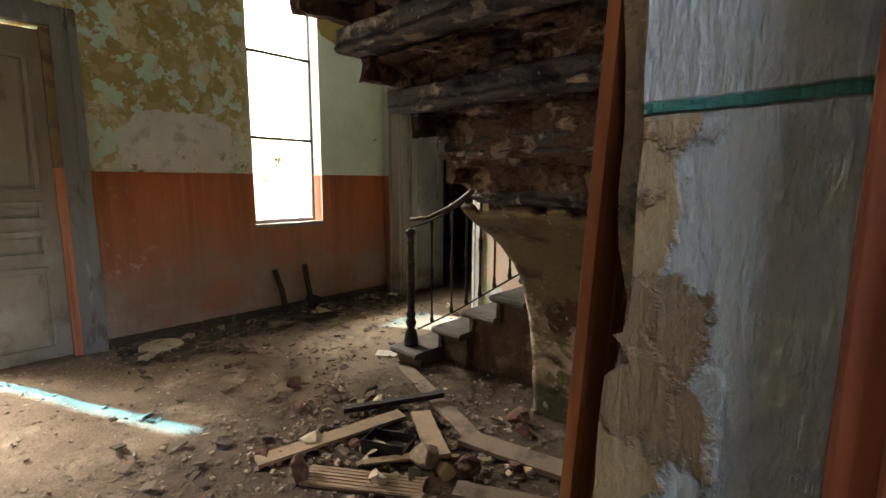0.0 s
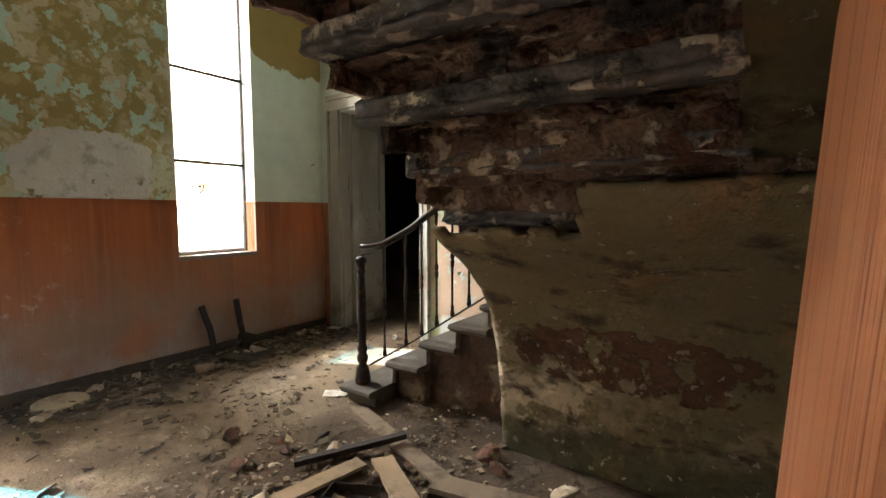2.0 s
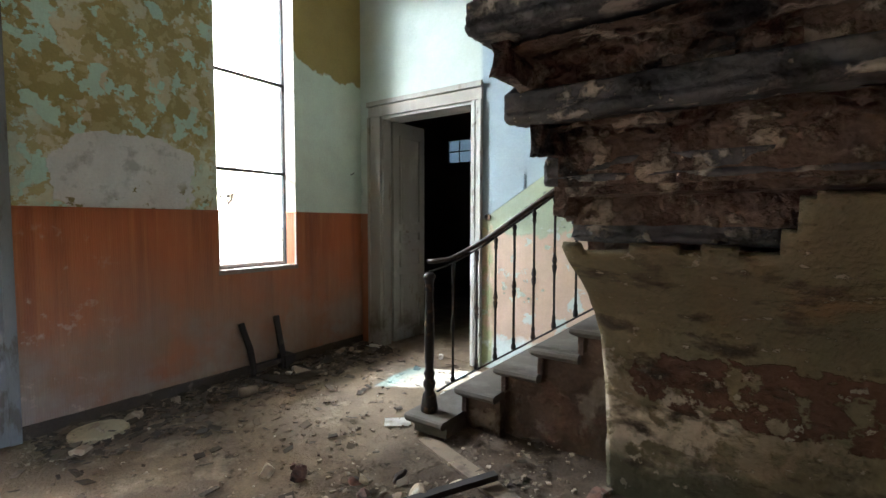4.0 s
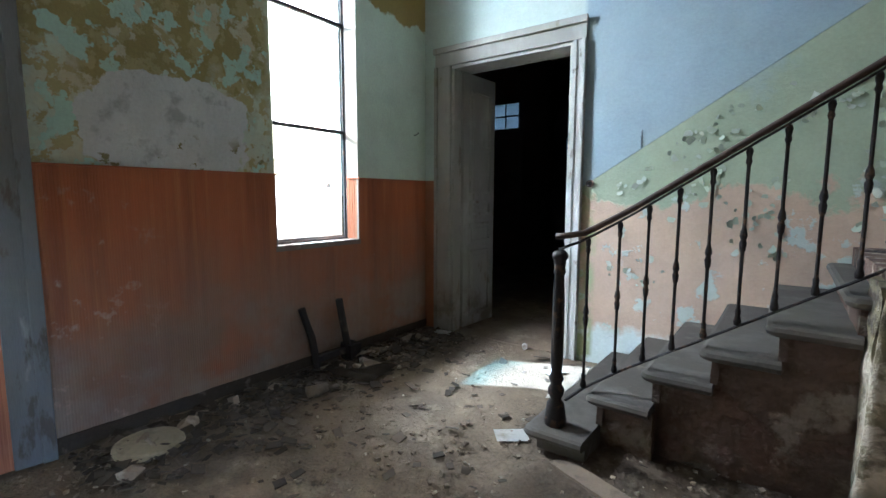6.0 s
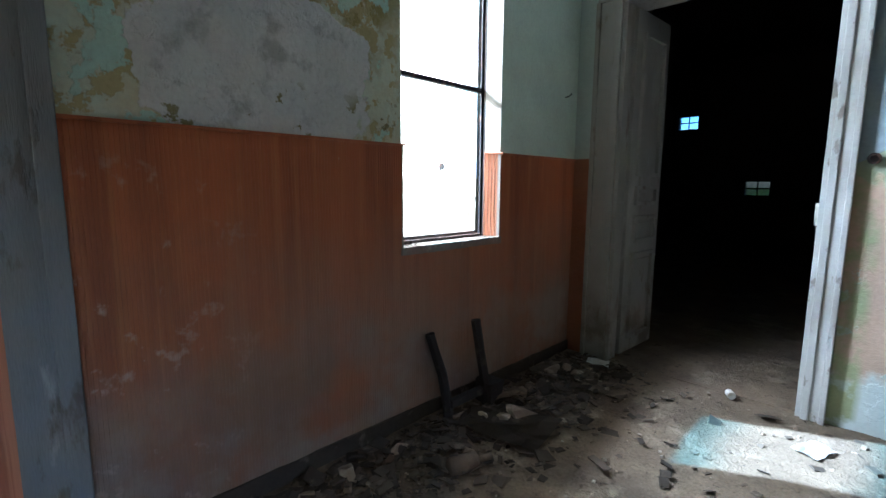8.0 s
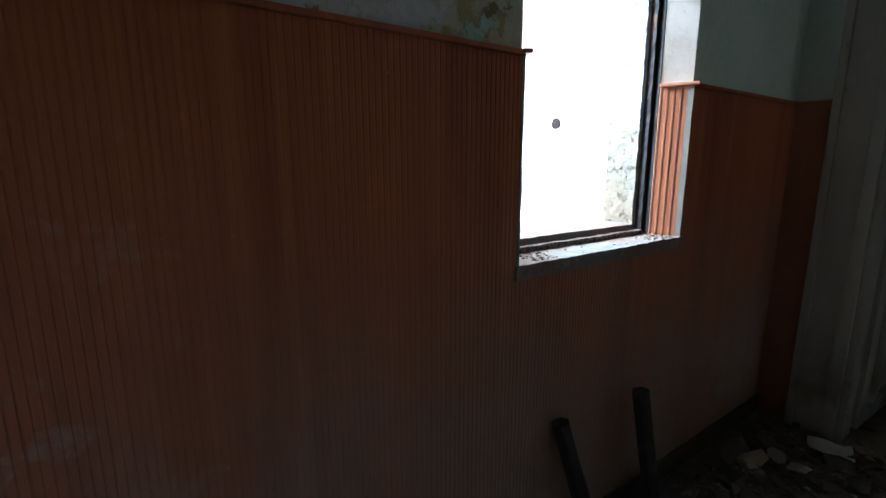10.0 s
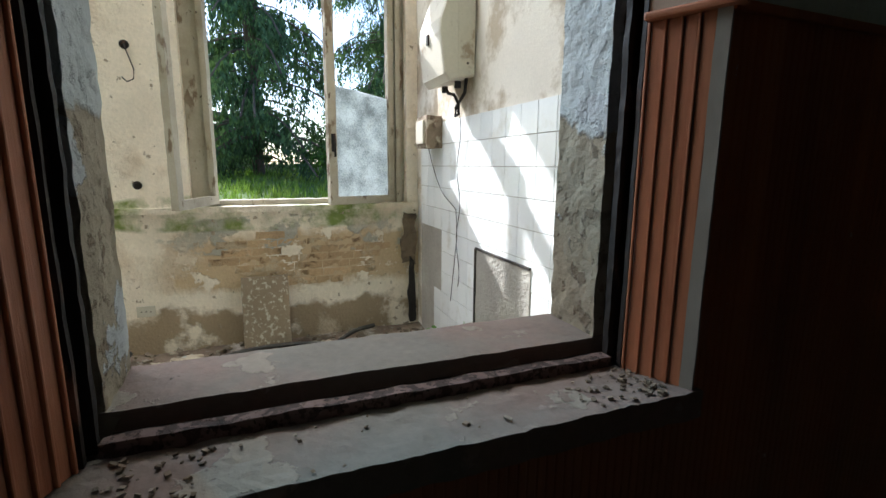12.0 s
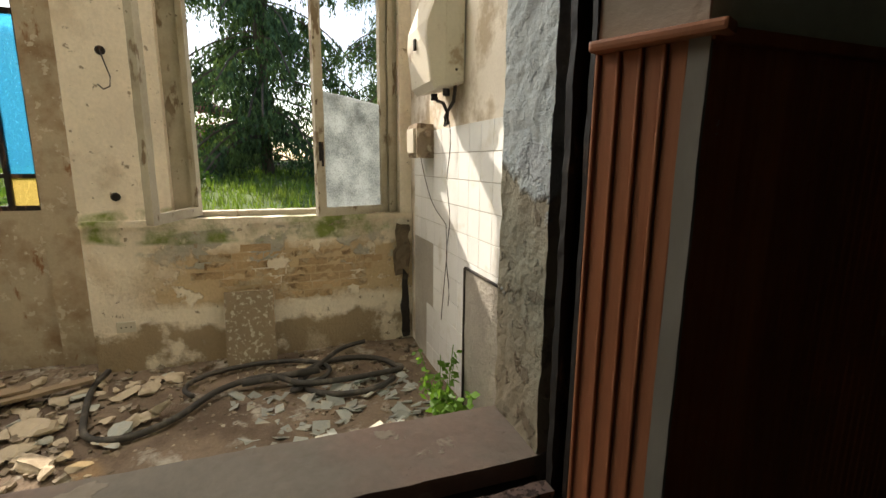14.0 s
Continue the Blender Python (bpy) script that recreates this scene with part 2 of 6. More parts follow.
SLAB = layered("sooty_stone_slab", (0.10, 0.095, 0.098), [
    ((0.40, 0.35, 0.30), ("noise", 9.0, 0.54, 0.60, 3.0)),
    ((0.03, 0.028, 0.028), ("noise", 3.0, 0.50, 0.62, 5.0)),
    ((0.48, 0.43, 0.36), ("noise", 17.0, 0.64, 0.67, 8.0)),
], rough=0.7, bump=0.8, grain=40, var=0.35, depth=0.012, spec=0.4)
MORTAR = layered("crumbling_mortar", (0.17, 0.115, 0.088), [
    ((0.42, 0.34, 0.27), ("noise", 7.0, 0.54, 0.60, 3.0)),
    ((0.10, 0.048, 0.036), ("noise", 5.0, 0.50, 0.60, 6.0)),
    ((0.035, 0.03, 0.028), ("noise", 3.5, 0.54, 0.62, 11.0)),
], rough=0.97, bump=1.0, grain=40, var=0.45, depth=0.025)
STEP = layered("worn_grey_stone", (0.085, 0.073, 0.06), [
    ((0.13, 0.115, 0.098), ("noise", 3.0, 0.5, 0.7, 3.0)),
    ((0.13, 0.11, 0.09), ("noise", 6.0, 0.58, 0.68, 6.0)),
], rough=0.85, bump=0.5, grain=50, var=0.25)
SPANDREL = layered("damp_stair_side", (0.088, 0.058, 0.043), [
    ((0.15, 0.12, 0.094), ("noise", 3.5, 0.53, 0.60, 3.0)),
    ((0.10, 0.06, 0.045), ("noise", 4.0, 0.55, 0.62, 9.0)),
], rough=0.95, bump=0.8, grain=40, var=0.35, depth=0.015)
IRON = layered("dark_cast_iron", (0.035, 0.03, 0.028), [((0.12, 0.07, 0.045), ("noise", 14.0, 0.56, 0.66, 2.0))], rough=0.6, bump=0.3, metal=0.5)
RAIL_WOOD = layered("dark_rail_wood", (0.055, 0.035, 0.025), [((0.12, 0.08, 0.06), ("noise", 9.0, 0.55, 0.7, 2.0))], rough=0.5, bump=0.2)
EAST = layered("hall_brown_plaster", (0.38, 0.31, 0.20), [
    ((0.50, 0.43, 0.30), ("noise", 2.0, 0.48, 0.54, 3.0)),
    ((0.22, 0.165, 0.115), ("noise", 2.4, 0.47, 0.55, 6.0)),
    ((0.17, 0.13, 0.09), ("below", "z", 1.0, 0.15, 2.5, 1.2)),
    ((0.40, 0.35, 0.26), ("noise", 11.0, 0.63, 0.65, 9.0)),
], rough=0.9, bump=0.9, var=0.35, depth=0.016)
WALLPAPER = layered("ribbed_blue_wallpaper", (0.60, 0.70, 0.76), [
    ((0.55, 0.44, 0.27), ("below", "x", -0.108, 0.003, 9.0, 0.12), ("below", "z", 1.548, 0.004, 9.0, 0.006)),
    ((0.36, 0.27, 0.17), ("noise", 9.0, 0.55, 0.58, 13.0), ("below", "x", -0.075, 0.006, 7.0, 0.10), ("below", "z", 1.53, 0.01, 9.0, 0.05)),
    ((0.40, 0.38, 0.32), ("noise", 9.0, 0.67, 0.70, 6.0)),
    ((0.05, 0.33, 0.30), ("above", "z", 1.549, 0.0012, 20.0, 0.006), ("below", "z", 1.558, 0.0012, 20.0, 0.006)),
], rough=0.36, bump=1.0, grain=75, stretch=(2.0, 2.0, 0.5), var=0.14, depth=0.012, mottle=22.0, spec=0.6)
RUBBLE = layered("rubble_masonry", (0.36, 0.31, 0.25), [
    ((0.24, 0.10, 0.07), ("noise", 3.0, 0.56, 0.60, 3.0)),
    ((0.16, 0.15, 0.15), ("noise", 6.0, 0.56, 0.62, 6.0)),
], rough=0.97, bump=0.9, var=0.35, depth=0.02)
ORANGE_BOARD = layered("orange_pine_board", (0.50, 0.21, 0.11), [
    ((0.34, 0.12, 0.06), ("noise", 6.0, 0.52, 0.62, 4.0, (1, 5, 0.15))),
    ((0.10, 0.05, 0.03), ("noise", 22.0, 0.74, 0.76, 8.0)),
], rough=0.5, bump=0.2, grain=70, stretch=(2, 8, 0.2), var=0.2, spec=0.4)
RED_BOARD = layered("red_brown_casing", (0.24, 0.075, 0.04), [((0.14, 0.045, 0.03), ("noise", 6.0, 0.52, 0.62, 4.0, (1, 5, 0.15)))], rough=0.45, bump=0.2, grain=70, stretch=(2, 8, 0.2), var=0.2, spec=0.4)
PINE = layered("raw_old_plank", (0.26, 0.19, 0.125), [
    ((0.13, 0.095, 0.065), ("noise", 5.0, 0.52, 0.66, 4.0, (1, 1, 1))),
], rough=0.9, bump=0.4, grain=80, var=0.3)
GREY_PLANK = layered("dusty_grey_plank", (0.18, 0.135, 0.095), [((0.09, 0.07, 0.052), ("noise", 5.0, 0.52, 0.66, 4.0))], rough=0.9, bump=0.4, grain=80, var=0.3)
DARK_LITTER = layered("dark_rotten_litter", (0.075, 0.058, 0.042), [((0.20, 0.16, 0.12), ("noise", 6.0, 0.58, 0.66, 4.0))], rough=0.95, bump=0.5, var=0.3, per_island=0.9)
DISC = layered("pale_clay_disc", (0.36, 0.30, 0.20), [((0.24, 0.20, 0.13), ("noise", 7.0, 0.5, 0.66, 4.0))], rough=0.9, bump=0.3)
DARK_WOOD = layered("charred_wood", (0.035, 0.03, 0.028), [((0.10, 0.08, 0.06), ("noise", 8.0, 0.56, 0.7, 2.0))], rough=0.85, bump=0.5)
STONES = layered("rubble_stones", (0.21, 0.165, 0.12), [((0.40, 0.35, 0.28), ("noise", 9.0, 0.52, 0.66, 2.0))], rough=0.97, bump=0.6, var=0.3, per_island=0.8, spec=0.1)
PALE_STONES = layered("pale_stone_flakes", (0.36, 0.30, 0.22), [((0.22, 0.175, 0.125), ("noise", 8.0, 0.5, 0.66, 2.0))], rough=0.95, bump=0.5, var=0.25, per_island=0.7, spec=0.15)
SLATE = layered("grey_slate_flakes", (0.30, 0.31, 0.28), [((0.40, 0.36, 0.28), ("noise", 8.0, 0.5, 0.66, 2.0))], rough=0.9, bump=0.4, var=0.25, per_island=0.5)
PAPER = layered("dirty_paper", (0.62, 0.60, 0.55), [((0.42, 0.38, 0.30), ("noise", 9.0, 0.55, 0.7, 2.0))], rough=0.9, bump=0.1)
PORCH = layered("porch_cream_plaster", (0.84, 0.74, 0.62), [
    ((0.58, 0.43, 0.27), ("noise", 3.4, 0.43, 0.46, 3.0), ("below", "z", 0.80, 0.03, 3.0, 0.35), ("above", "z", 0.38, 0.03, 4.0, 0.25), ("above", "y", 1.95, 0.08, 3.0, 0.6)),
    ((0.36, 0.27, 0.18), ("below", "z", 0.22, 0.03, 3.5, 0.45), ("noise", 3.0, 0.36, 0.44, 6.0)),
    ((0.45, 0.42, 0.36), ("noise", 3.2, 0.50, 0.54, 5.0), ("blob", "y", 3.0, 1.1, 0.80, 0.16, 0.1, 4.0, 1.2)),
    ((0.20, 0.25, 0.07), ("noise", 4.0, 0.42, 0.62, 9.0), ("blob", "y", 2.6, 1.2, 0.98, 0.14, 0.2, 4.0, 1.0)),
    ((0.40, 0.32, 0.24), ("noise", 16.0, 0.64, 0.67, 2.0)),
    ((0.70, 0.58, 0.45), ("noise", 2.6, 0.56, 0.70, 17.0)),
    ((0.34, 0.28, 0.20), ("noise", 30.0, 0.70, 0.72, 23.0)),
], rough=0.9, bump=0.7, grain=40, var=0.2, depth=0.012)
PORCH_NORTH = layered("porch_side_plaster", (0.76, 0.70, 0.62), [
    ((0.48, 0.40, 0.30), ("noise", 2.2, 0.48, 0.56, 4.0)),
], rough=0.9, bump=0.5, var=0.15)
TILE = layered("white_glazed_tile", (0.80, 0.80, 0.79), [((0.60, 0.57, 0.50), ("noise", 5.0, 0.55, 0.75, 2.0))], rough=0.18, bump=0.03, var=0.06, per_object=0.1, spec=0.5)
CEMENT = layered("rough_grey_cement", (0.34, 0.31, 0.27), [((0.44, 0.41, 0.35), ("noise", 3.0, 0.5, 0.7, 2.0))], rough=0.97, bump=0.9, grain=55, var=0.3, depth=0.012)
REVEAL = layered("roughcast_reveal", (0.33, 0.29, 0.215), [
    ((0.22, 0.18, 0.13), ("noise", 26.0, 0.55, 0.62, 8.0)),
    ((0.46, 0.50, 0.50), ("above", "z", 1.42, 0.006, 7.0, 0.16)),
    ((0.44, 0.47, 0.48), ("noise", 7.0, 0.60, 0.62, 3.0)),
    ((0.30, 0.27, 0.22), ("noise", 9.0, 0.66, 0.68, 13.0)),
], rough=0.95, bump=0.7, grain=75, var=0.25, depth=0.008)
SILL = layered("flaking_painted_sill", (0.215, 0.195, 0.165), [
    ((0.24, 0.175, 0.145), ("noise", 2.0, 0.44, 0.60, 3.0)),
    ((0.30, 0.26, 0.21), ("noise", 7.0, 0.58, 0.60, 6.0)),
    ((0.10, 0.085, 0.07), ("noise", 20.0, 0.68, 0.71, 9.0)),
], rough=0.8, bump=0.5, var=0.25, depth=0.005)
RUST = layered("rusty_black_iron", (0.02, 0.016, 0.014), [
    ((0.14, 0.075, 0.05), ("noise", 14.0, 0.55, 0.64, 3.0, (1, 1, 0.4))),
    ((0.20, 0.16, 0.13), ("noise", 30.0, 0.70, 0.73, 6.0)),
], rough=0.7, bump=0.5, var=0.3)
FLAKED_IRON = layered("flaking_painted_iron", (0.06, 0.04, 0.035), [
    ((0.17, 0.115, 0.10), ("noise", 55.0, 0.46, 0.52, 3.0)),
    ((0.03, 0.024, 0.02), ("noise", 90.0, 0.58, 0.62, 6.0)),
], rough=0.8, bump=0.6, var=0.3)
DOOR_METAL = layered("rust_streaked_cream_metal", (0.46, 0.38, 0.28), [
    ((0.29, 0.195, 0.12), ("noise", 3.6, 0.46, 0.66, 3.0)),
    ((0.25, 0.125, 0.06), ("noise", 8.0, 0.60, 0.66, 8.0, (1, 1, 0.4))),
    ((0.56, 0.49, 0.39), ("noise", 14.0, 0.60, 0.63, 12.0)),
], rough=0.75, bump=0.4, var=0.2)
METER = layered("dirty_cream_enamel", (0.58, 0.53, 0.44), [((0.36, 0.28, 0.20), ("noise", 7.0, 0.58, 0.68, 2.0))], rough=0.5, bump=0.2, var=0.14)
RUBBER = layered("dusty_black_hose", (0.055, 0.05, 0.045), [((0.13, 0.115, 0.095), ("noise", 10.0, 0.5, 0.7, 2.0))], rough=0.8, bump=0.2)
TERRAZZO = layered("speckled_stone_slab", (0.27, 0.205, 0.14), [((0.52, 0.46, 0.37), ("noise", 28.0, 0.55, 0.60, 2.0)), ((0.24, 0.17, 0.11), ("noise", 20.0, 0.64, 0.68, 5.0))], rough=0.85, bump=0.3, var=0.15)
LEAF = layered("fresh_green_leaf", (0.13, 0.26, 0.05), [], leafy=0.5, rough=0.55, bump=0.1, per_island=0.6, var=0.2)
CONIFER = layered("dark_conifer_needles", (0.065, 0.115, 0.055), [((0.13, 0.20, 0.075), ("noise", 1.2, 0.45, 0.65, 3.0))], rough=0.7, bump=0.2, per_island=0.9, var=0.3, grain=8, leafy=0.3)
BUSH = layered("garden_bush_leaves", (0.05, 0.11, 0.02), [((0.10, 0.16, 0.03), ("noise", 1.0, 0.45, 0.65, 3.0))], rough=0.65, bump=0.2, per_island=0.9, var=0.3, grain=8, leafy=0.5)
PINK_LEAF = layered("pink_blossom", (0.36, 0.10, 0.12), [], rough=0.7, bump=0.1, per_island=0.6)
GRASS = layered("garden_ground", (0.055, 0.10, 0.022), [((0.10, 0.15, 0.03), ("noise", 0.8, 0.42, 0.62, 3.0)), ((0.09, 0.08, 0.045), ("noise", 2.0, 0.6, 0.7, 6.0))], rough=0.9, bump=0.6, grain=20, var=0.4)
GRASS_BLADE = layered("grass_blades", (0.13, 0.22, 0.04), [((0.20, 0.27, 0.07), ("noise", 0.9, 0.45, 0.65, 3.0))], rough=0.7, bump=0.1, per_island=0.8, grain=8, leafy=0.5)
OLD_BOX = layered("grimy_brown_bakelite", (0.24, 0.18, 0.125), [((0.45, 0.38, 0.29), ("noise", 12.0, 0.55, 0.62, 2.0)), ((0.09, 0.06, 0.04), ("noise", 9.0, 0.56, 0.64, 8.0))], rough=0.7, bump=0.5, var=0.25)
OCHRE_BRICK = layered("eroded_ochre_brick", (0.54, 0.37, 0.22), [((0.58, 0.46, 0.32), ("noise", 6.0, 0.52, 0.60, 4.0)), ((0.30, 0.20, 0.12), ("noise", 9.0, 0.58, 0.66, 7.0))], rough=0.97, bump=0.9, var=0.3, depth=0.015, per_object=0.3)
FLAKE = layered("curled_green_paint", (0.36, 0.40, 0.31), [((0.44, 0.47, 0.41), ("noise", 4.0, 0.5, 0.6, 3.0))], rough=0.7, bump=0.2, per_island=0.3)
BARK = layered("grey_brown_bark", (0.11, 0.085, 0.065), [], rough=0.95, bump=0.8, var=0.35)
FACADE = layered("cream_facade", (0.82, 0.65, 0.44), [], rough=0.9, bump=0.2, var=0.1, mottle=0.5)
FACADE_DARK = layered("brown_shutter", (0.26, 0.18, 0.16), [], rough=0.7, bump=0.2)
ROOF = layered("dark_roof", (0.10, 0.085, 0.08), [], rough=0.85, bump=0.4)
ASPHALT = layered("street_asphalt", (0.05, 0.05, 0.05), [], rough=0.9, bump=0.3)
CONCRETE = layered("garden_wall_concrete", (0.22, 0.20, 0.18), [], rough=0.9, bump=0.4)
CAR = layered("silver_car_paint", (0.45, 0.47, 0.50), [], rough=0.3, bump=0.0, var=0.03, metal=0.3)
CAR_BLUE = layered("blue_grey_car_paint", (0.12, 0.17, 0.26), [], rough=0.3, bump=0.0, var=0.03, metal=0.3)
CAR_GLASS = layered("dark_car_glass", (0.02, 0.025, 0.03), [], rough=0.08, bump=0.0, var=0.0, spec=0.6)
PLAIN = layered("aged_ceiling_plaster", (0.52, 0.50, 0.45), [((0.40, 0.36, 0.28), ("noise", 1.2, 0.5, 0.7, 3.0))], rough=0.95, bump=0.3, var=0.15)
# plaster coloured dark so that it carries the gloom of the unlit room
ROOM_GLOOM = layered("room_gloom_plaster", (0.10, 0.085, 0.07), [], rough=0.95, bump=0.3, var=0.25)


def tinted(name, colour, gloss=0.06, ripple=0.3, milky=0.0):
    """Thin coloured pane that lets the sun through in its colour."""
    t = Tree(name)
    clear = t.nt.nodes.new("ShaderNodeBsdfTransparent")
    if milky:
        t.put(clear.inputs[0], t.mix(t.ramp(t.noise(75, 2, warp=0.8), 0.36, 0.66), tuple(0.72 * c for c in colour), tuple(min(1.0, 1.12 * c + 0.03) for c in colour)))
    else:
        clear.inputs[0].default_value = (*colour, 1)
    shine = t.nt.nodes.new("ShaderNodeBsdfGlossy")
    shine.inputs["Roughness"].default_value = 0.15
    b = t.nt.nodes.new("ShaderNodeBump")
    b.inputs["Strength"].default_value, b.inputs["Distance"].default_value = ripple, 0.004
    t.put(b.inputs["Height"], t.noise(70, 3))
    t.nt.links.new(b.outputs[0], shine.inputs["Normal"])
    mix = t.nt.nodes.new("ShaderNodeMixShader")
    mix.inputs[0].default_value = gloss
    milk = t.nt.nodes.new("ShaderNodeBsdfTranslucent")
    milk.inputs[0].default_value = (*colour, 1)
    body = t.nt.nodes.new("ShaderNodeMixShader")
    body.inputs[0].default_value = milky
    t.nt.links.new(clear.outputs[0], body.inputs[1])
    t.nt.links.new(milk.outputs[0], body.inputs[2])
    t.nt.links.new(body.outputs[0], mix.inputs[1])
    t.nt.links.new(shine.outputs[0], mix.inputs[2])
    t.nt.links.new(mix.outputs[0], t.nt.nodes["Material Output"].inputs[0])
    return t.mat


CLEAR = tinted("clear_glass", (0.92, 0.94, 0.93))
BLUE_GLASS = tinted("blue_cathedral_glass", (0.20, 0.66, 0.90), 0.06, 0.3, 0.28)
YELLOW_GLASS = tinted("yellow_cathedral_glass", (0.86, 0.72, 0.38), 0.06, 0.3, 0.28)
# panes darkened only to dim the light that passes them
DIM_GLASS = tinted("dimming_glass", (0.075, 0.078, 0.08))
DIM_BLUE = tinted("dim_blue_glass", (0.20, 0.26, 0.32))


def patch_pane(name, centre, half, z, z_half):
    """A blue-tinted pane, clearer towards its middle to give the sun patch soft edges."""
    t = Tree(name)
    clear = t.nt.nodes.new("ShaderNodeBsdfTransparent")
    soft_patch = t.mask(("blob", "y", centre, half, z, z_half, 0.8, 3.0, 0.5))
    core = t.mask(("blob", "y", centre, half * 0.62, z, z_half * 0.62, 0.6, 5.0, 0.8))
    t.put(clear.inputs[0], t.mix(core, t.mix(soft_patch, (0.012, 0.016, 0.018), (0.14, 0.30, 0.37)), (0.40, 0.44, 0.48)))
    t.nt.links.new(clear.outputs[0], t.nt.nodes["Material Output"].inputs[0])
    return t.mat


PATCH_PANE = patch_pane("patch_blue_glass", 1.35, 1.0, 4.50, 0.48)


def frosted(name):
    t = Tree(name)
    clear = t.nt.nodes.new("ShaderNodeBsdfTransparent")
    milk = t.nt.nodes.new("ShaderNodeBsdfTranslucent")
    grime = t.math("ADD", t.math("MULTIPLY", t.noise(6, 6, 3.0), 0.6), t.math("MULTIPLY", t.noise(85, 4, 5.0), 0.4))
    t.put(milk.inputs[0], t.mix(t.ramp(grime, 0.38, 0.60), (0.24, 0.26, 0.26), (0.54, 0.57, 0.57)))
    skin = t.nt.nodes.new("ShaderNodeBsdfDiffuse")
    t.put(skin.inputs[0], t.mix(t.ramp(grime, 0.38, 0.60), (0.26, 0.28, 0.28), (0.52, 0.55, 0.55)))
    a, b = t.nt.nodes.new("ShaderNodeMixShader"), t.nt.nodes.new("ShaderNodeMixShader")
    t.put(a.inputs[0], t.ramp(t.noise(30, 8), 0.0, 1.6))
    t.nt.links.new(milk.outputs[0], a.inputs[1])
    t.nt.links.new(skin.outputs[0], a.inputs[2])
    b.inputs[0].default_value = 0.94
    t.nt.links.new(clear.outputs[0], b.inputs[1])
    t.nt.links.new(a.outputs[0], b.inputs[2])
    t.nt.links.new(b.outputs[0], t.nt.nodes["Material Output"].inputs[0])
    return t.mat


FROSTED = frosted("frosted_glass")

# ---- building blocks ----
def thing(name, label, category, group="", kind="", at=(0, 0, 0), turn=0.0):
    ob = new(name)
    ob.matrix_basis = pose(*at, 0, 0, turn)
    return tagged(ob, label, category, group, kind)


def mesh_of(name, bm, material, smooth=False):
    me = bpy.data.meshes.new(name)
    bm.to_mesh(me)
    bm.free()
    me.materials.append(material)
    if smooth:
        me.shade_smooth()
    return me


def part(name, bm, material, parent=None, label="", smooth=False):
    ob = new(name, mesh_of(name, bm, material, smooth))
    ob.parent = parent
    return tagged(ob, label)


def box(bm, x0, x1, y0, y1, z0, z1, bevel=0.0):
    v = [bm.verts.new((x, y, z)) for x in (x0, x1) for y in (y0, y1) for z in (z0, z1)]
    fs = [bm.faces.new([v[i] for i in q]) for q in ((0, 1, 3, 2), (4, 6, 7, 5), (0, 4, 5, 1), (2, 3, 7, 6), (0, 2, 6, 4), (1, 5, 7, 3))]
    if bevel:
        edges = {e for f in fs for e in f.edges}
        bmesh.ops.bevel(bm, geom=list(edges), offset=bevel, segments=2, affect="EDGES", profile=0.6)
    return bm


def boxes(*dims, bevel=0.0):
    bm = bmesh.new()
    for d in dims:
        box(bm, *d, bevel=bevel)
    return bm


def rough_box(x0, x1, y0, y1, z0, z1, step=0.05, amount=0.012, scale=9.0, bevel=0.0):
    """A block with a broken, uneven skin."""
    bm = bmesh.new()
    n = [max(1, round(abs(b - a) / step)) for a, b in ((x0, x1), (y0, y1), (z0, z1))]
    lo, size = (x0, y0, z0), (x1 - x0, y1 - y0, z1 - z0)
    seen = {}

    def vert(i, j, k):
        if (i, j, k) not in seen:
            p = Vector((lo[0] + size[0] * i / n[0], lo[1] + size[1] * j / n[1], lo[2] + size[2] * k / n[2]))
            p += amount * noise.noise_vector(p * scale) + amount * 0.5 * noise.noise_vector(p * scale * 2.7)
            seen[(i, j, k)] = bm.verts.new(p)
        return seen[(i, j, k)]

    for i in range(n[0]):
        for j in range(n[1]):
            for k, flip in ((0, 1), (n[2], 0)):
                q = [vert(i, j, k), vert(i + 1, j, k), vert(i + 1, j + 1, k), vert(i, j + 1, k)]
                bm.faces.new(q[::-1] if flip else q)
    for i in range(n[0]):
        for k in range(n[2]):
            for j, flip in ((0, 0), (n[1], 1)):
                q = [vert(i, j, k), vert(i + 1, j, k), vert(i + 1, j, k + 1), vert(i, j, k + 1)]
                bm.faces.new(q[::-1] if flip else q)
    for j in range(n[1]):
        for k in range(n[2]):
            for i, flip in ((0, 1), (n[0], 0)):
                q = [vert(i, j, k), vert(i, j + 1, k), vert(i, j + 1, k + 1), vert(i, j, k + 1)]
                bm.faces.new(q[::-1] if flip else q)
    return bm


def turned(profile, segs=12):
    """A lathe: (radius, z) pairs from the foot up."""
    bm = bmesh.new()
    rings = [[bm.verts.new((r * math.cos(a), r * math.sin(a), z)) for a in [2 * math.pi * i / segs for i in range(segs)]] for r, z in profile]
    for a, b in zip(rings, rings[1:]):
        for i in range(segs):
            bm.faces.new((a[i], a[(i + 1) % segs], b[(i + 1) % segs], b[i]))
    bm.faces.new(rings[0][::-1])
    bm.faces.new(rings[-1])
    return bm


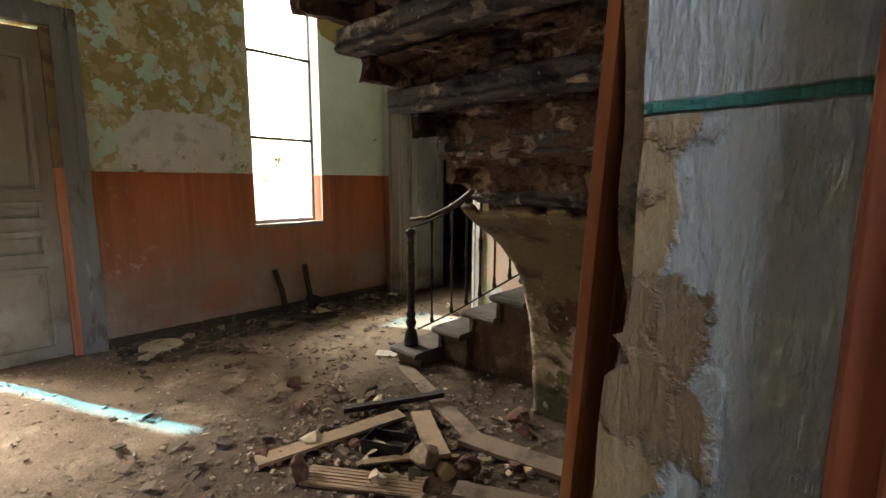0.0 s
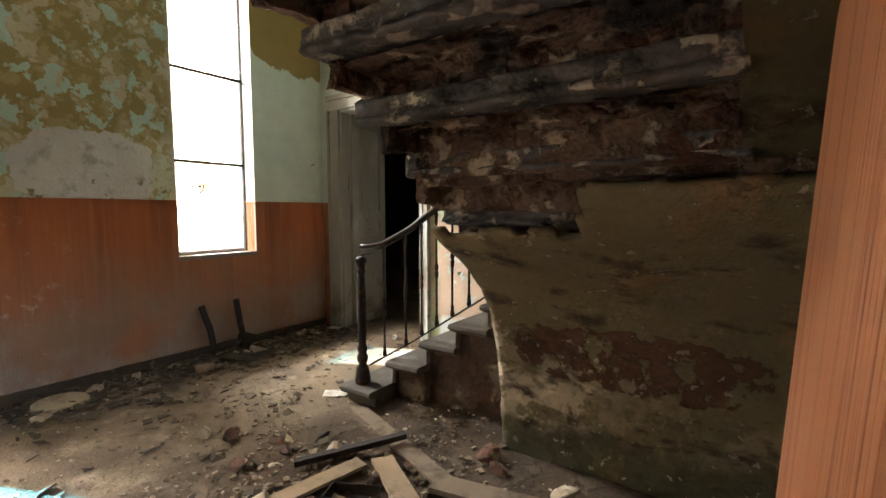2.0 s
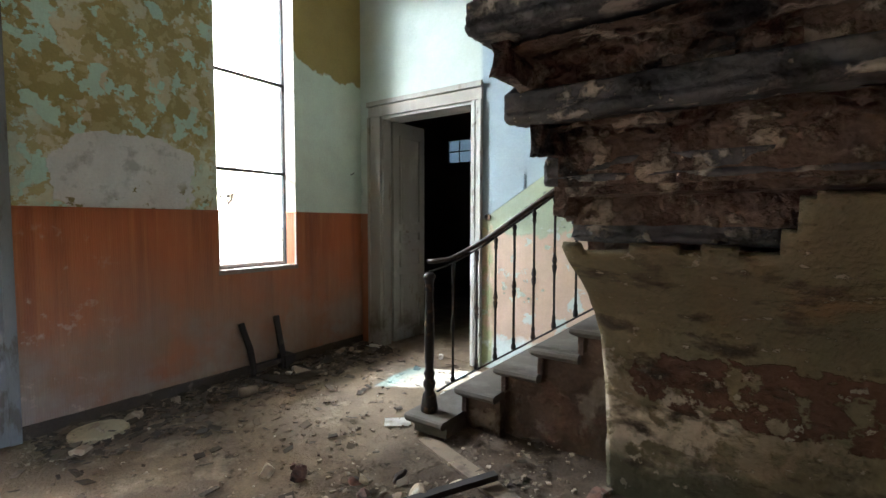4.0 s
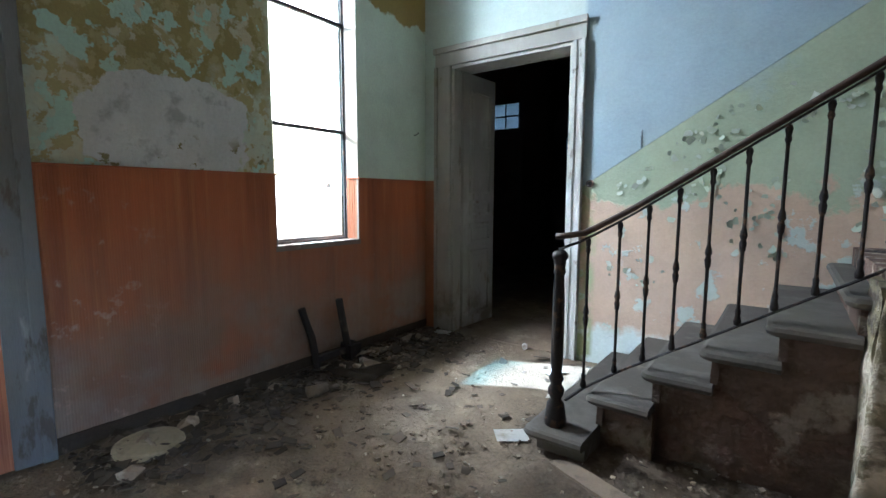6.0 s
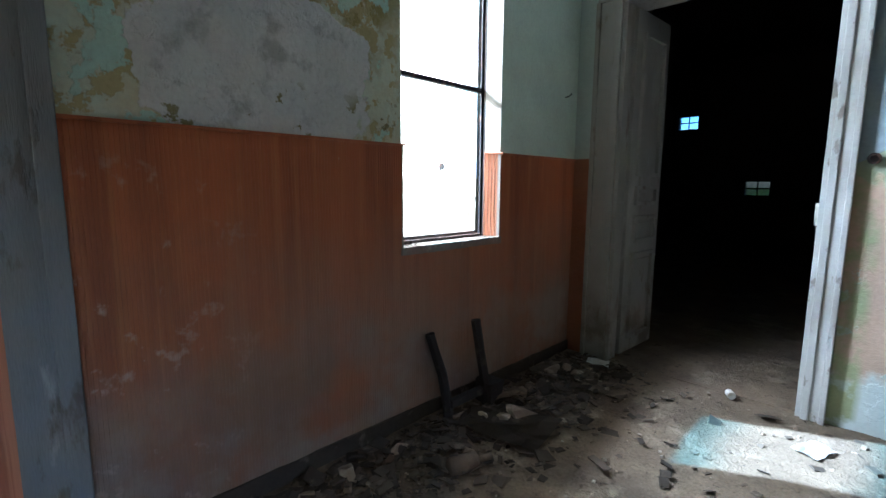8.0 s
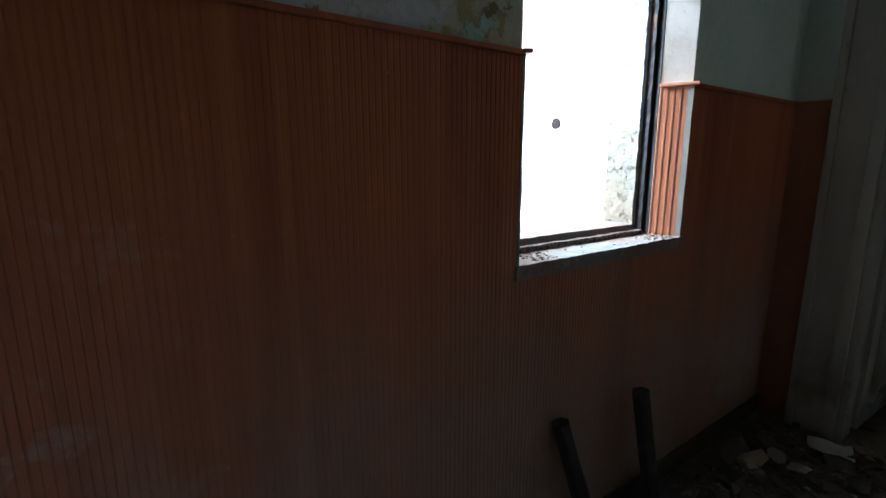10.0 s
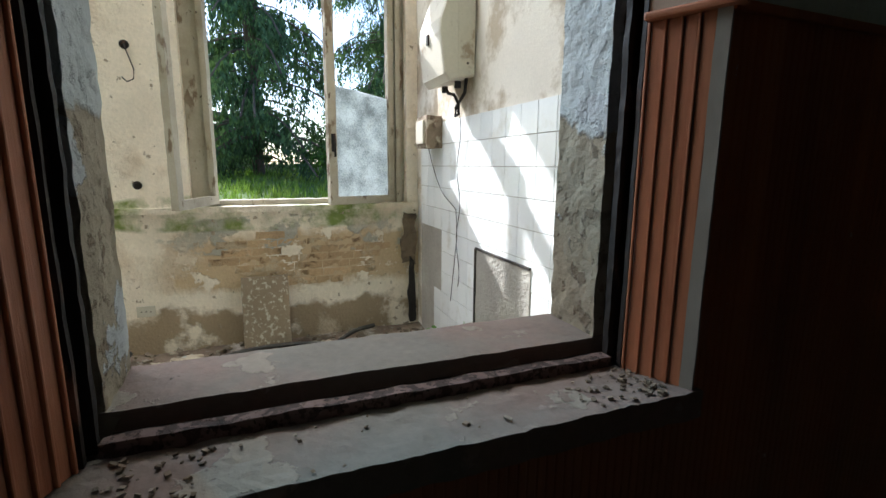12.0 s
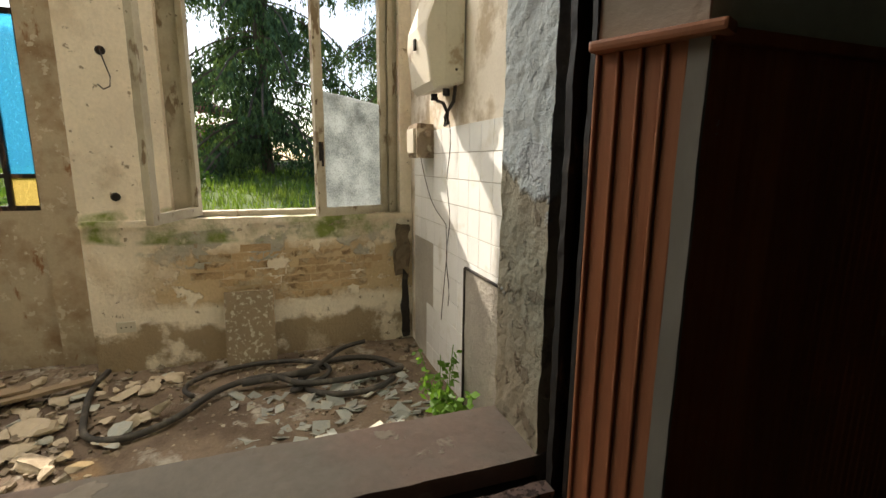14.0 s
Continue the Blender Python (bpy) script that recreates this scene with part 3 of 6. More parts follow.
def tube(points, radius, segs=8, squash=1.0):
    """A bar along a line of points; squash flattens it upright."""
    bm = bmesh.new()
    pts = [Vector(p) for p in points]
    rings = []
    for i, p in enumerate(pts):
        d = (pts[min(i + 1, len(pts) - 1)] - pts[max(i - 1, 0)]).normalized()
        side = d.cross(Vector((0, 0, 1)))
        side = side.normalized() if side.length > 1e-4 else Vector((1, 0, 0))
        up = side.cross(d)
        rings.append([bm.verts.new(p + radius * (math.cos(a) * side + squash * math.sin(a) * up)) for a in [2 * math.pi * k / segs for k in range(segs)]])
    for a, b in zip(rings, rings[1:]):
        for i in range(segs):
            bm.faces.new((a[i], a[(i + 1) % segs], b[(i + 1) % segs], b[i]))
    bm.faces.new(rings[0][::-1])
    bm.faces.new(rings[-1])
    bmesh.ops.recalc_face_normals(bm, faces=bm.faces)
    return bm


def stone_verts(rng, size, flat=0.5):
    """Corners and faces of one small broken stone."""
    base = [(x, y, z) for x in (-1, 1) for y in (-1, 1) for z in (-1, 1)]
    s = [size * rng.uniform(0.6, 1.3), size * rng.uniform(0.5, 1.0), size * flat * rng.uniform(0.5, 1.1)]
    e = Euler((rng.uniform(-0.4, 0.4), rng.uniform(-0.4, 0.4), rng.uniform(0, 6.3)))
    out = []
    for c in base:
        k = 0.5 * rng.uniform(0.65, 1.1)
        v = Vector((c[0] * s[0] * k, c[1] * s[1] * k, c[2] * s[2] * k))
        v.rotate(e)
        out.append(v)
    return out


CUBE_FACES = ((0, 1, 3, 2), (4, 6, 7, 5), (0, 4, 5, 1), (2, 3, 7, 6), (0, 2, 6, 4), (1, 5, 7, 3))


def scatter(name, spots, material, label, category, seed):
    """Loose rubble as one stuff object. spots: (x, y, z, size, flatness)."""
    rng = random.Random(seed)
    verts, faces = [], []
    for x, y, z, size, flat in spots:
        n = len(verts)
        verts += [v + Vector((x, y, z)) for v in stone_verts(rng, size, flat)]
        faces += [[n + i for i in q] for q in CUBE_FACES]
    me = bpy.data.meshes.new(name)
    me.from_pydata([tuple(v) for v in verts], [], faces)
    me.materials.append(material)
    return tagged(new(name, me), label, category, "", "stuff")


# ---- the setting ----
FLOOR_Z = -0.08
W_IN, W_OUT = -5.19, -5.49
N_IN, N_OUT = 4.24, 4.52
CEIL = 4.7


def structure(name, bm, material, label, category, smooth=False):
    return tagged(part(name, bm, material, None, "", smooth), label, category, "", "structure")


def floor_mesh(x0, x1, y0, y1, step, amount):
    bm = bmesh.new()
    nx, ny = round((x1 - x0) / step), round((y1 - y0) / step)
    grid = []
    for i in range(nx + 1):
        row = []
        for j in range(ny + 1):
            x, y = x0 + (x1 - x0) * i / nx, y0 + (y1 - y0) * j / ny
            h = amount * noise.fractal(Vector((x * 1.3, y * 1.3, 0)), 1.0, 2.0, 5) + 0.4 * amount * noise.noise(Vector((x * 9, y * 9, 3)))
            row.append(bm.verts.new((x, y, FLOOR_Z + h)))
        grid.append(row)
    for i in range(nx):
        for j in range(ny):
            bm.faces.new((grid[i][j], grid[i + 1][j], grid[i + 1][j + 1], grid[i][j + 1]))
    return bm


structure("floor_hall", floor_mesh(-5.5, 3.4, -2.6, 4.3, 0.06, 0.02), FLOOR, "dusty earth-covered hall floor with plaster crumbs, shade by the stairs painted in", "floor", True)
structure("floor_porch", floor_mesh(-9.2, -5.48, -3.0, 3.9, 0.06, 0.02), PORCH_FLOOR, "porch floor covered in dirt and broken stone", "floor", True)
structure("floor_back_room", boxes((-9.0, -1.0, 4.26, 15.2, -0.2, -0.075)), FLOOR, "dusty floor of the dark back room", "floor")
structure("wall_west", boxes(
    (W_OUT, W_IN, -2.6, -1.55, -0.2, CEIL), (W_OUT, W_IN, -1.55, 0.65, 2.75, CEIL), (W_OUT, W_IN, 0.65, 2.344, -0.2, CEIL),
    (W_OUT, W_IN, 2.344, 3.227, -0.2, 0.955), (W_OUT, W_IN, 2.344, 3.227, 4.15, CEIL), (W_OUT, W_IN, 3.227, N_IN + 0.002, -0.2, CEIL)),
    WEST, "mint plaster wall peeling to ochre", "wall")
structure("wall_north", boxes(
    (W_OUT, -4.83, N_IN, N_OUT, -0.2, CEIL), (-4.83, -3.52, N_IN, N_OUT, 2.75, CEIL), (-3.52, 0.1, N_IN, N_OUT, -0.2, CEIL)),
    NORTH, "stair wall, pale blue above and green paint peeling below", "wall")
structure("wall_east", boxes((-0.14, 0.03, 1.05, N_IN, -0.2, CEIL), (-0.17, 0.03, -2.6, -0.75, -0.2, CEIL), (-0.17, 0.03, -0.75, 0.375, 2.3, CEIL)),
          EAST, "brown stained plaster wall beside the stairs", "wall")
structure("wall_south", boxes((W_OUT, 3.4, -2.8, -2.6, -0.2, CEIL)), EAST, "brown plaster end wall of the hall", "wall")
structure("ceiling", boxes((W_OUT, 3.4, -2.8, N_OUT, CEIL, CEIL + 0.2)), PLAIN, "stained plaster ceiling of the hall", "ceiling")
# window opening is unseen, set high so its lamp misses the dado
structure("wall_front_room", boxes((3.2, 3.4, -2.6, -1.65, -0.2, CEIL), (3.2, 3.4, -0.15, 2.0, -0.2, CEIL), (3.2, 3.4, -1.65, -0.15, -0.2, 2.7), (3.2, 3.4, -1.65, -0.15, 4.2, CEIL), (0.03, 3.4, 1.8, 2.0, -0.2, CEIL)),
          PLAIN, "plain plaster walls of the unseen front room", "wall")
# the back room's gloom is in the plaster colour
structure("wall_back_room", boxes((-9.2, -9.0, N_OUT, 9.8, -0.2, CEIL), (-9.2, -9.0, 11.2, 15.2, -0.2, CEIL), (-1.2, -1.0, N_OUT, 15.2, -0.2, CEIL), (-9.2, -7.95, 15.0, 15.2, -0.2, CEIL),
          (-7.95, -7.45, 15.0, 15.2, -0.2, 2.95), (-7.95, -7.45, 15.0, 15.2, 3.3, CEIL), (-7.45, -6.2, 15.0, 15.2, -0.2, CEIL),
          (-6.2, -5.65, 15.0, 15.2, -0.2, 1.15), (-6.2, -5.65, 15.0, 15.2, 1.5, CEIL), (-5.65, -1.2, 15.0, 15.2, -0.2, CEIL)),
          ROOM_GLOOM, "plaster walls of the back room with small openings, gloom in the colour", "wall")
# ceiling left open over the added yard
structure("ceiling_back_room", boxes((-9.2, -1.0, N_OUT, 9.8, CEIL, CEIL + 0.2), (-6.9, -1.0, 9.8, 11.2, CEIL, CEIL + 0.2), (-9.2, -1.0, 11.2, 15.2, CEIL, CEIL + 0.2)), ROOM_GLOOM, "ceiling of the back room, gloom in the colour", "ceiling")
# unseen yard, added so that sky light shows through the fanlight
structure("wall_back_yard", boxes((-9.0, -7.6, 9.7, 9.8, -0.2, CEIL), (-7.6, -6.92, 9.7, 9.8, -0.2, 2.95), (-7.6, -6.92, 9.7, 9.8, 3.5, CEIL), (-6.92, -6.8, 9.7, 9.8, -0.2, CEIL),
          (-6.9, -6.8, 9.8, 11.2, -0.2, CEIL), (-9.0, -6.8, 11.2, 11.3, -0.2, CEIL)), ROOM_GLOOM, "inner wall with a small fanlight and an added yard, gloom in the colour", "wall")
# panes added to dim the sky seen through the barred openings
back_window = thing("window_4", "small barred openings of the dark back room with dimming panes", "window", kind="structure")
for x0, x1, y, z0, z1, glassy in ((-7.6, -6.92, 9.74, 2.95, 3.5, DIM_BLUE), (-7.95, -7.45, 15.08, 2.95, 3.3, DIM_BLUE), (-6.2, -5.65, 15.08, 1.15, 1.5, DIM_GLASS)):
    part("pane", boxes((x0, x1, y, y + 0.004, z0, z1)), glassy, back_window, "added dimming pane")
    part("glazing_bar", boxes((x0, x1, y - 0.02, y - 0.001, (z0 + z1) / 2 - 0.015, (z0 + z1) / 2 + 0.015)), IRON, back_window)
    part("glazing_bar", boxes(((x0 + x1) / 2 - 0.014, (x0 + x1) / 2 + 0.014, y - 0.022, y - 0.0015, z0, z1)), IRON, back_window)

# hall dado panelling, with a dark strip for the shaded gap at its foot
def beadboard(y0, y1, z0, z1, pitch, relief, x):
    """Ribbed board on a wall of constant x."""
    bm = bmesh.new()
    n = round((y1 - y0) / pitch)
    cols = []
    for i in range(n):
        a = y0 + (y1 - y0) * i / n
        w = (y1 - y0) / n
        for dy, dx in ((0.0, 0.0), (0.12 * w, relief), (0.80 * w, relief), (0.92 * w, 0.0)):
            cols.append((a + dy, x + 0.004 + dx))
    cols.append((y1, x + 0.004))
    rows = [[bm.verts.new((cx, cy, z)) for cy, cx in cols] for z in (z0, z1)]
    for i in range(len(cols) - 1):
        bm.faces.new((rows[0][i], rows[0][i + 1], rows[1][i + 1], rows[1][i]))
    back = [[bm.verts.new((x - 0.001, cy, z)) for cy in (y0, y1)] for z in (z0, z1)]
    bm.faces.new([rows[1][i] for i in range(len(cols))] + [back[1][1], back[1][0]])
    return bm


dado = thing("dado_panel", "orange-brown ribbed wooden dado, scuffed and dusty", "wall panelling", kind="structure")
part("panel", beadboard(0.868, 2.344, 0.008, 1.562, 0.0155, 0.0018, W_IN), PANEL, dado)
part("panel", beadboard(2.344, 3.224, 0.008, 0.965, 0.0155, 0.0018, W_IN), PANEL, dado)
part("panel", beadboard(3.224, 4.235, 0.008, 1.562, 0.0155, 0.0018, W_IN), PANEL, dado)
part("cap_strip", boxes((W_IN, W_IN + 0.016, 0.868, 2.344, 1.562, 1.576), bevel=0.003), PANEL, dado)
part("cap_strip", boxes((W_IN, W_IN + 0.016, 3.224, 4.235, 1.562, 1.576), bevel=0.003), PANEL, dado)
# strip in the litter colour, put in for the dark of the gap
structure("dado_gap", rough_box(W_IN, W_IN + 0.018, 0.868, 4.23, -0.12, 0.012, 0.05, 0.006, 8), DARK_LITTER, "dark uneven strip standing in for the shaded gap under the dado", "skirting")


# hall window: stone sill, splayed ribbed reveals, iron frame
def hall_window():
    w = thing("window_1", "tall iron-framed hall window with empty lower panes", "window", kind="structure")
    part("window_sill", rough_box(-5.30, -5.174, 2.337, 3.243, 0.955, 1.0, 0.012, 0.0032, 30), SILL, w, "chipped painted stone sill")
    part("outer_sill", rough_box(-5.50, -5.352, 2.35, 3.22, 0.955, 1.035, 0.02, 0.0025, 14), SILL, w, "flaking grey outer sill")
    for s, yi, yo, ye in ((1, 2.344, 2.388, 2.404), (-1, 3.227, 3.180, 3.172)):
        # inner lining, splayed from the wall face to the frame: flat boards with narrow raised beads
        run = math.degrees(math.atan2(yo - yi, -0.10))
        length = math.hypot(0.10, yo - yi)
        pitch = (length - 0.016) / 4
        for i in range(4):
            a = 0.014 + pitch * i
            board = part("reveal_board", boxes((a, a + pitch * 0.74, *sorted((0.0, -s * 0.005)), 1.0, 1.566), bevel=0.0015), ORANGE_BOARD, w, "orange board lining")
            board.matrix_basis = pose(-5.187, yi, 0, 0, 0, run)
            rib = part("reveal_bead", boxes((a + pitch * 0.80, a + pitch * 0.98, *sorted((0.0, -s * 0.009)), 1.0, 1.566), bevel=0.002), ORANGE_BOARD, w, "orange raised bead")
            rib.matrix_basis = pose(-5.187, yi, 0, 0, 0, run)
        back = part("reveal_back", boxes((0.0, length, *sorted((s * 0.001, s * 0.03)), 0.97, 4.14)), WHITE_PAINT, w, "pale plaster reveal")
        back.matrix_basis = pose(-5.187, yi, 0, 0, 0, run)
        bead = part("corner_bead", rough_box(-0.006, 0.013, *sorted((0.0, -s * 0.008)), 0.99, 1.566, 0.03, 0.0012, 14), CASING, w, "grey painted corner strip")
        bead.matrix_basis = pose(-5.187, yi, 0, 0, 0, run)
        cap = part("reveal_cap", boxes((-0.024, length, *sorted((s * 0.008, -s * 0.022)), 1.566, 1.578), bevel=0.004), ORANGE_BOARD, w)
        cap.matrix_basis = pose(-5.187, yi, 0, 0, 0, run)
        part("outer_reveal", rough_box(-5.495, -5.356, *sorted((yi + s * 0.003, ye)), 1.03, 4.14, 0.016, 0.0035, 26), REVEAL, w, "roughcast outer reveal, paint flaking off")
        part("window_frame", boxes((-5.356, -5.287, *sorted((yi + s * 0.003, ye - s * 0.022)), 1.0, 4.14)), RUST, w, "dark rebate of the iron frame")
        part("frame_fin", rough_box(-5.327, -5.314, *sorted((ye - s * 0.0215, ye + s * 0.002)), 1.0, 4.14, 0.02, 0.0025, 30), RUST, w, "rusty iron fin with flaking paint")
        part("frame_stop", rough_box(-5.297, -5.288, *sorted((ye - s * 0.0215, ye - s * 0.006)), 1.0, 4.14, 0.03, 0.002, 20), RUST, w)
    part("window_frame", rough_box(-5.352, -5.322, 2.41, 3.168, 0.985, 1.004, 0.03, 0.002, 18), RUST, w, "rusty bottom rail")
    part("window_frame", rough_box(-5.322, -5.300, 2.41, 3.168, 0.985, 1.018, 0.02, 0.003, 24), FLAKED_IRON, w, "bottom rail with flaking pink paint")
    for z in (1.975, 2.93):
        part("glazing_bar", boxes((-5.340, -5.302, 2.40, 3.175, z, z + 0.03), bevel=0.005), RUST, w)
    return w


hall_window()


def door_leaf(width, high, side=0.045, panels=((0.10, 0.62), (0.74, 0.98), (1.02, 1.28), (1.40, 2.60))):
    """Panelled leaf: hinge edge at the origin, along +x, face towards -y."""
    bm = boxes((0, width, -side / 2, side / 2, 0.0, high), bevel=0.003)
    out = []
    for z0, z1 in panels:
        for s in (-1, 1):
            y0, y1 = sorted((s * side / 2, s * (side / 2 + 0.028)))
            m = bmesh.new()
            a, b = 0.10, width - 0.10
            for d in ((a, b, y0, y1, z0, z0 + 0.03), (a, b, y0, y1, z1 - 0.03, z1), (a, a + 0.03, y0, y1, z0 + 0.03, z1 - 0.03), (b - 0.03, b, y0, y1, z0 + 0.03, z1 - 0.03)):
                box(m, *d, bevel=0.004)
            out.append(("panel_moulding", m))
            yy0, yy1 = sorted((s * side / 2, s * (side / 2 + 0.014)))
            out.append(("panel", boxes((a + 0.06, b - 0.06, yy0, yy1, z0 + 0.06, z1 - 0.06), bevel=0.003)))
    return bm, out


def hang_leaf(name, label, at, turn, width, high, material, panels):
    d = thing(name, label, "door", kind="structure", at=at, turn=turn)
    leaf, bits = door_leaf(width, high, panels=panels)
    part("leaf", leaf, material, d)
    for n, b in bits:
        part(n, b, material, d)
    return d


LEAF_PANELS = ((0.12, 0.86), (0.95, 1.17), (1.26, 1.42), (1.50, 2.62))
# double door to the back room, the west leaf standing open inwards
north = thing("door_1", "tall white-grey panelled doorway to a dark room", "door", kind="structure")
# right casing gets the lit copy of the paint
for x0, x1, n in ((-5.03, -4.83, "casing"), (-3.52, -3.40, "casing")):
    part(n, boxes((x0, x1, N_IN - 0.03, N_IN, -0.12, 2.75), bevel=0.006), CASING if x0 < -4 else CASING_LIT, north)
    part("casing_bead", boxes((x0 if x0 < -4 else x1 - 0.03, x0 + 0.035 if x0 < -4 else x1, N_IN - 0.055, N_IN - 0.03, -0.12, 2.75), bevel=0.006), CASING if x0 < -4 else CASING_LIT, north)
    part("casing_bead", boxes((x1 - 0.05 if x0 < -4 else x0, x1 if x0 < -4 else x0 + 0.04, N_IN - 0.042, N_IN - 0.03, -0.12, 2.75), bevel=0.005), CASING if x0 < -4 else CASING_LIT, north)
part("casing", boxes((-5.03, -3.40, N_IN - 0.031, N_IN, 2.752, 2.93), bevel=0.006), CASING, north)
part("casing_bead", boxes((-5.04, -3.39, N_IN - 0.06, N_IN - 0.031, 2.88, 2.94), bevel=0.008), CASING, north)
part("jamb", boxes((-4.83, -4.80, N_IN - 0.004, 4.37, -0.12, 2.73), bevel=0.003), CASING, north)
part("jamb", boxes((-3.55, -3.52, N_IN - 0.004, N_OUT + 0.01, -0.12, 2.73), bevel=0.003), CASING_LIT, north)
part("jamb_head", boxes((-4.83, -3.52, N_IN - 0.004, N_OUT + 0.01, 2.72, 2.75), bevel=0.003), CASING_LIT, north)
part("lock_plate", boxes((-3.58, -3.55, 4.36, 4.44, 1.12, 1.26), bevel=0.004), PAPER, north, "pale metal strike plate")
hang_leaf("door_2", "grey-white panelled door leaf standing open", (-4.805, 4.40, -0.06), 87.5, 0.60, 2.78, CASING, LEAF_PANELS)
# garden door, one leaf closed and one open
west = thing("door_3", "blue-grey weathered door casing in the hall", "door", kind="structure")
part("casing", rough_box(W_IN, W_IN + 0.04, 0.685, 0.865, -0.12, 2.92, 0.06, 0.003), CASING_BLUE, west)
part("casing", rough_box(W_IN, W_IN + 0.04, -1.765, -1.585, -0.12, 2.92, 0.06, 0.003), CASING_BLUE, west)
part("casing", rough_box(W_IN, W_IN + 0.042, -1.585, 0.685, 2.76, 2.925, 0.06, 0.003), CASING_BLUE, west)
part("casing_bead", boxes((W_IN + 0.04, W_IN + 0.06, 0.80, 0.865, -0.12, 2.92), bevel=0.006), CASING_BLUE, west)
part("jamb", boxes((W_OUT, W_IN + 0.02, 0.62, 0.685, 1.60, 2.74), bevel=0.003), PINE, west, "bare pale timber edge")
part("jamb", boxes((W_OUT, W_IN + 0.02, 0.62, 0.685, -0.12, 1.60), bevel=0.003), ORANGE_BOARD, west, "orange timber edge")
hang_leaf("door_4", "closed grey panelled door leaf with dirt at the foot", (-5.27, 0.62, -0.11), -90, 0.66, 2.84, CASING, LEAF_PANELS)
hang_leaf("door_5", "open grey panelled door leaf", (-5.5, -1.58, -0.11), 160, 0.64, 2.74, CASING, LEAF_PANELS)


# ---- stairs ----
RISE, GO = 0.182, 0.281
X1, Z1 = -3.066, 0.057


def step_slab(x, z, y0, y1, wide):
    """Tread with a rounded nose towards -x and -y."""
    prof = ((0.0, 0.0), (0.02, 0.012), (0.028, 0.03), (0.02, 0.05), (0.0, 0.058))
    bm = bmesh.new()
    r = 0.05
    outline = [(x + wide, y1), (x, y1)]
    outline += [(x + r - r * math.cos(a), y0 + r - r * math.sin(a)) for a in [math.pi / 2 * i / 5 for i in range(6)]] + [(x + wide, y0)]
    rings = []
    cx, cy = x + wide, y1
    for out, h in prof:
        ring = []
        for px, py in outline:
            ox = -out if px < cx - 1e-6 else 0.0
            oy = -out if py < cy - 1e-6 else 0.0
            p = Vector((px + ox, py + oy, z - 0.058 + h))
            ring.append(bm.verts.new(p + 0.004 * noise.noise_vector(p * 7)))
        rings.append(ring)
    n = len(outline)
    for a, b in zip(rings, rings[1:]):
        for i in range(n):
            bm.faces.new((a[i], a[(i + 1) % n], b[(i + 1) % n], b[i]))
    bm.faces.new(rings[-1])
    bm.faces.new(rings[0][::-1])
    bmesh.ops.recalc_face_normals(bm, faces=bm.faces)
    return bm


stairs = thing("staircase", "worn stone staircase with a crumbling underside", "staircase", kind="structure")
for i in range(7):
    x, z = X1 + GO * i, Z1 + RISE * i
    y0 = (2.56, 2.80, 2.89)[min(i, 2)]
    part("tread", step_slab(x, z, y0, N_IN - 0.003, GO + 0.05 if i < 6 else 1.48), STEP, stairs)
    if i:
        part("riser", rough_box(x + 0.035, x + 0.07, y0 + 0.03, N_IN - 0.003, z - RISE, z - 0.058, 0.06, 0.006), SPANDREL, stairs)
        part("stair_side", rough_box(x + 0.05, x + GO + 0.06 if i < 6 else -1.5, y0 + 0.06, y0 + 0.16, -0.2, z - 0.056, 0.05, 0.02, 6), SPANDREL, stairs, "damp crumbling brick side")
part("tread_foot", rough_box(X1 + 0.04, X1 + 0.33, 2.61, 4.2, -0.2, 0.0, 0.05, 0.008), STEP, stairs)
# curved plaster skin under the landing and the upper flight
SKIN = ((2.66, -0.2), (2.645, 0.1), (2.60, 0.35), (2.54, 0.65), (2.47, 0.88), (2.36, 1.03), (2.18, 1.17), (1.95, 1.31), (1.74, 1.47), (1.66, 1.56), (1.64, 1.60))


def skin_mesh():
    bm = bmesh.new()
    pts = [Vector((0, y, z)) for y, z in SKIN]
    fine = []
    for a, b in zip(pts, pts[1:]):
        fine += [a.lerp(b, i / 6) for i in range(6)]
    fine.append(pts[-1])
    nx = 40
    rows = []
    for k, p in enumerate(fine):
        row = []
        for i in range(nx + 1):
            x = -1.62 + 1.49 * i / nx
            q = Vector((x, p.y, p.z))
            q += 0.012 * noise.noise_vector(q * 3.0) + 0.005 * noise.noise_vector(q * 11.0)
            row.append(bm.verts.new(q))
        rows.append(row)
    for a, (r, s) in enumerate(zip(rows, rows[1:])):
        for i in range(nx):
            x = -1.62 + 1.49 * i / nx
            # the plaster has fallen off along a ragged edge
            edge = 1.365 + 0.19 * min(1.0, max(0.0, (x + 0.90) / 0.07)) + 0.03 * noise.noise(Vector((x * 5, 0, 1))) + 0.015 * noise.noise(Vector((x * 16, 0, 3)))
            if fine[a].z < edge:
                bm.faces.new((r[i], r[i + 1], s[i + 1], s[i]))
    bmesh.ops.delete(bm, geom=[v for v in bm.verts if not v.link_faces], context="VERTS")
    bmesh.ops.solidify(bm, geom=bm.faces[:], thickness=-0.03)
    return bm


part("plaster_skin", skin_mesh(), SOFFIT, stairs, "brown plaster skin, stained and flaking", True)
part("pier_side", rough_box(-1.60, -1.50, 2.66, 3.0, -0.2, 1.05, 0.05, 0.015, 6), SOFFIT, stairs)
part("core", boxes((-1.56, -0.17, 2.72, N_IN - 0.01, -0.2, 1.08)), MORTAR, stairs)
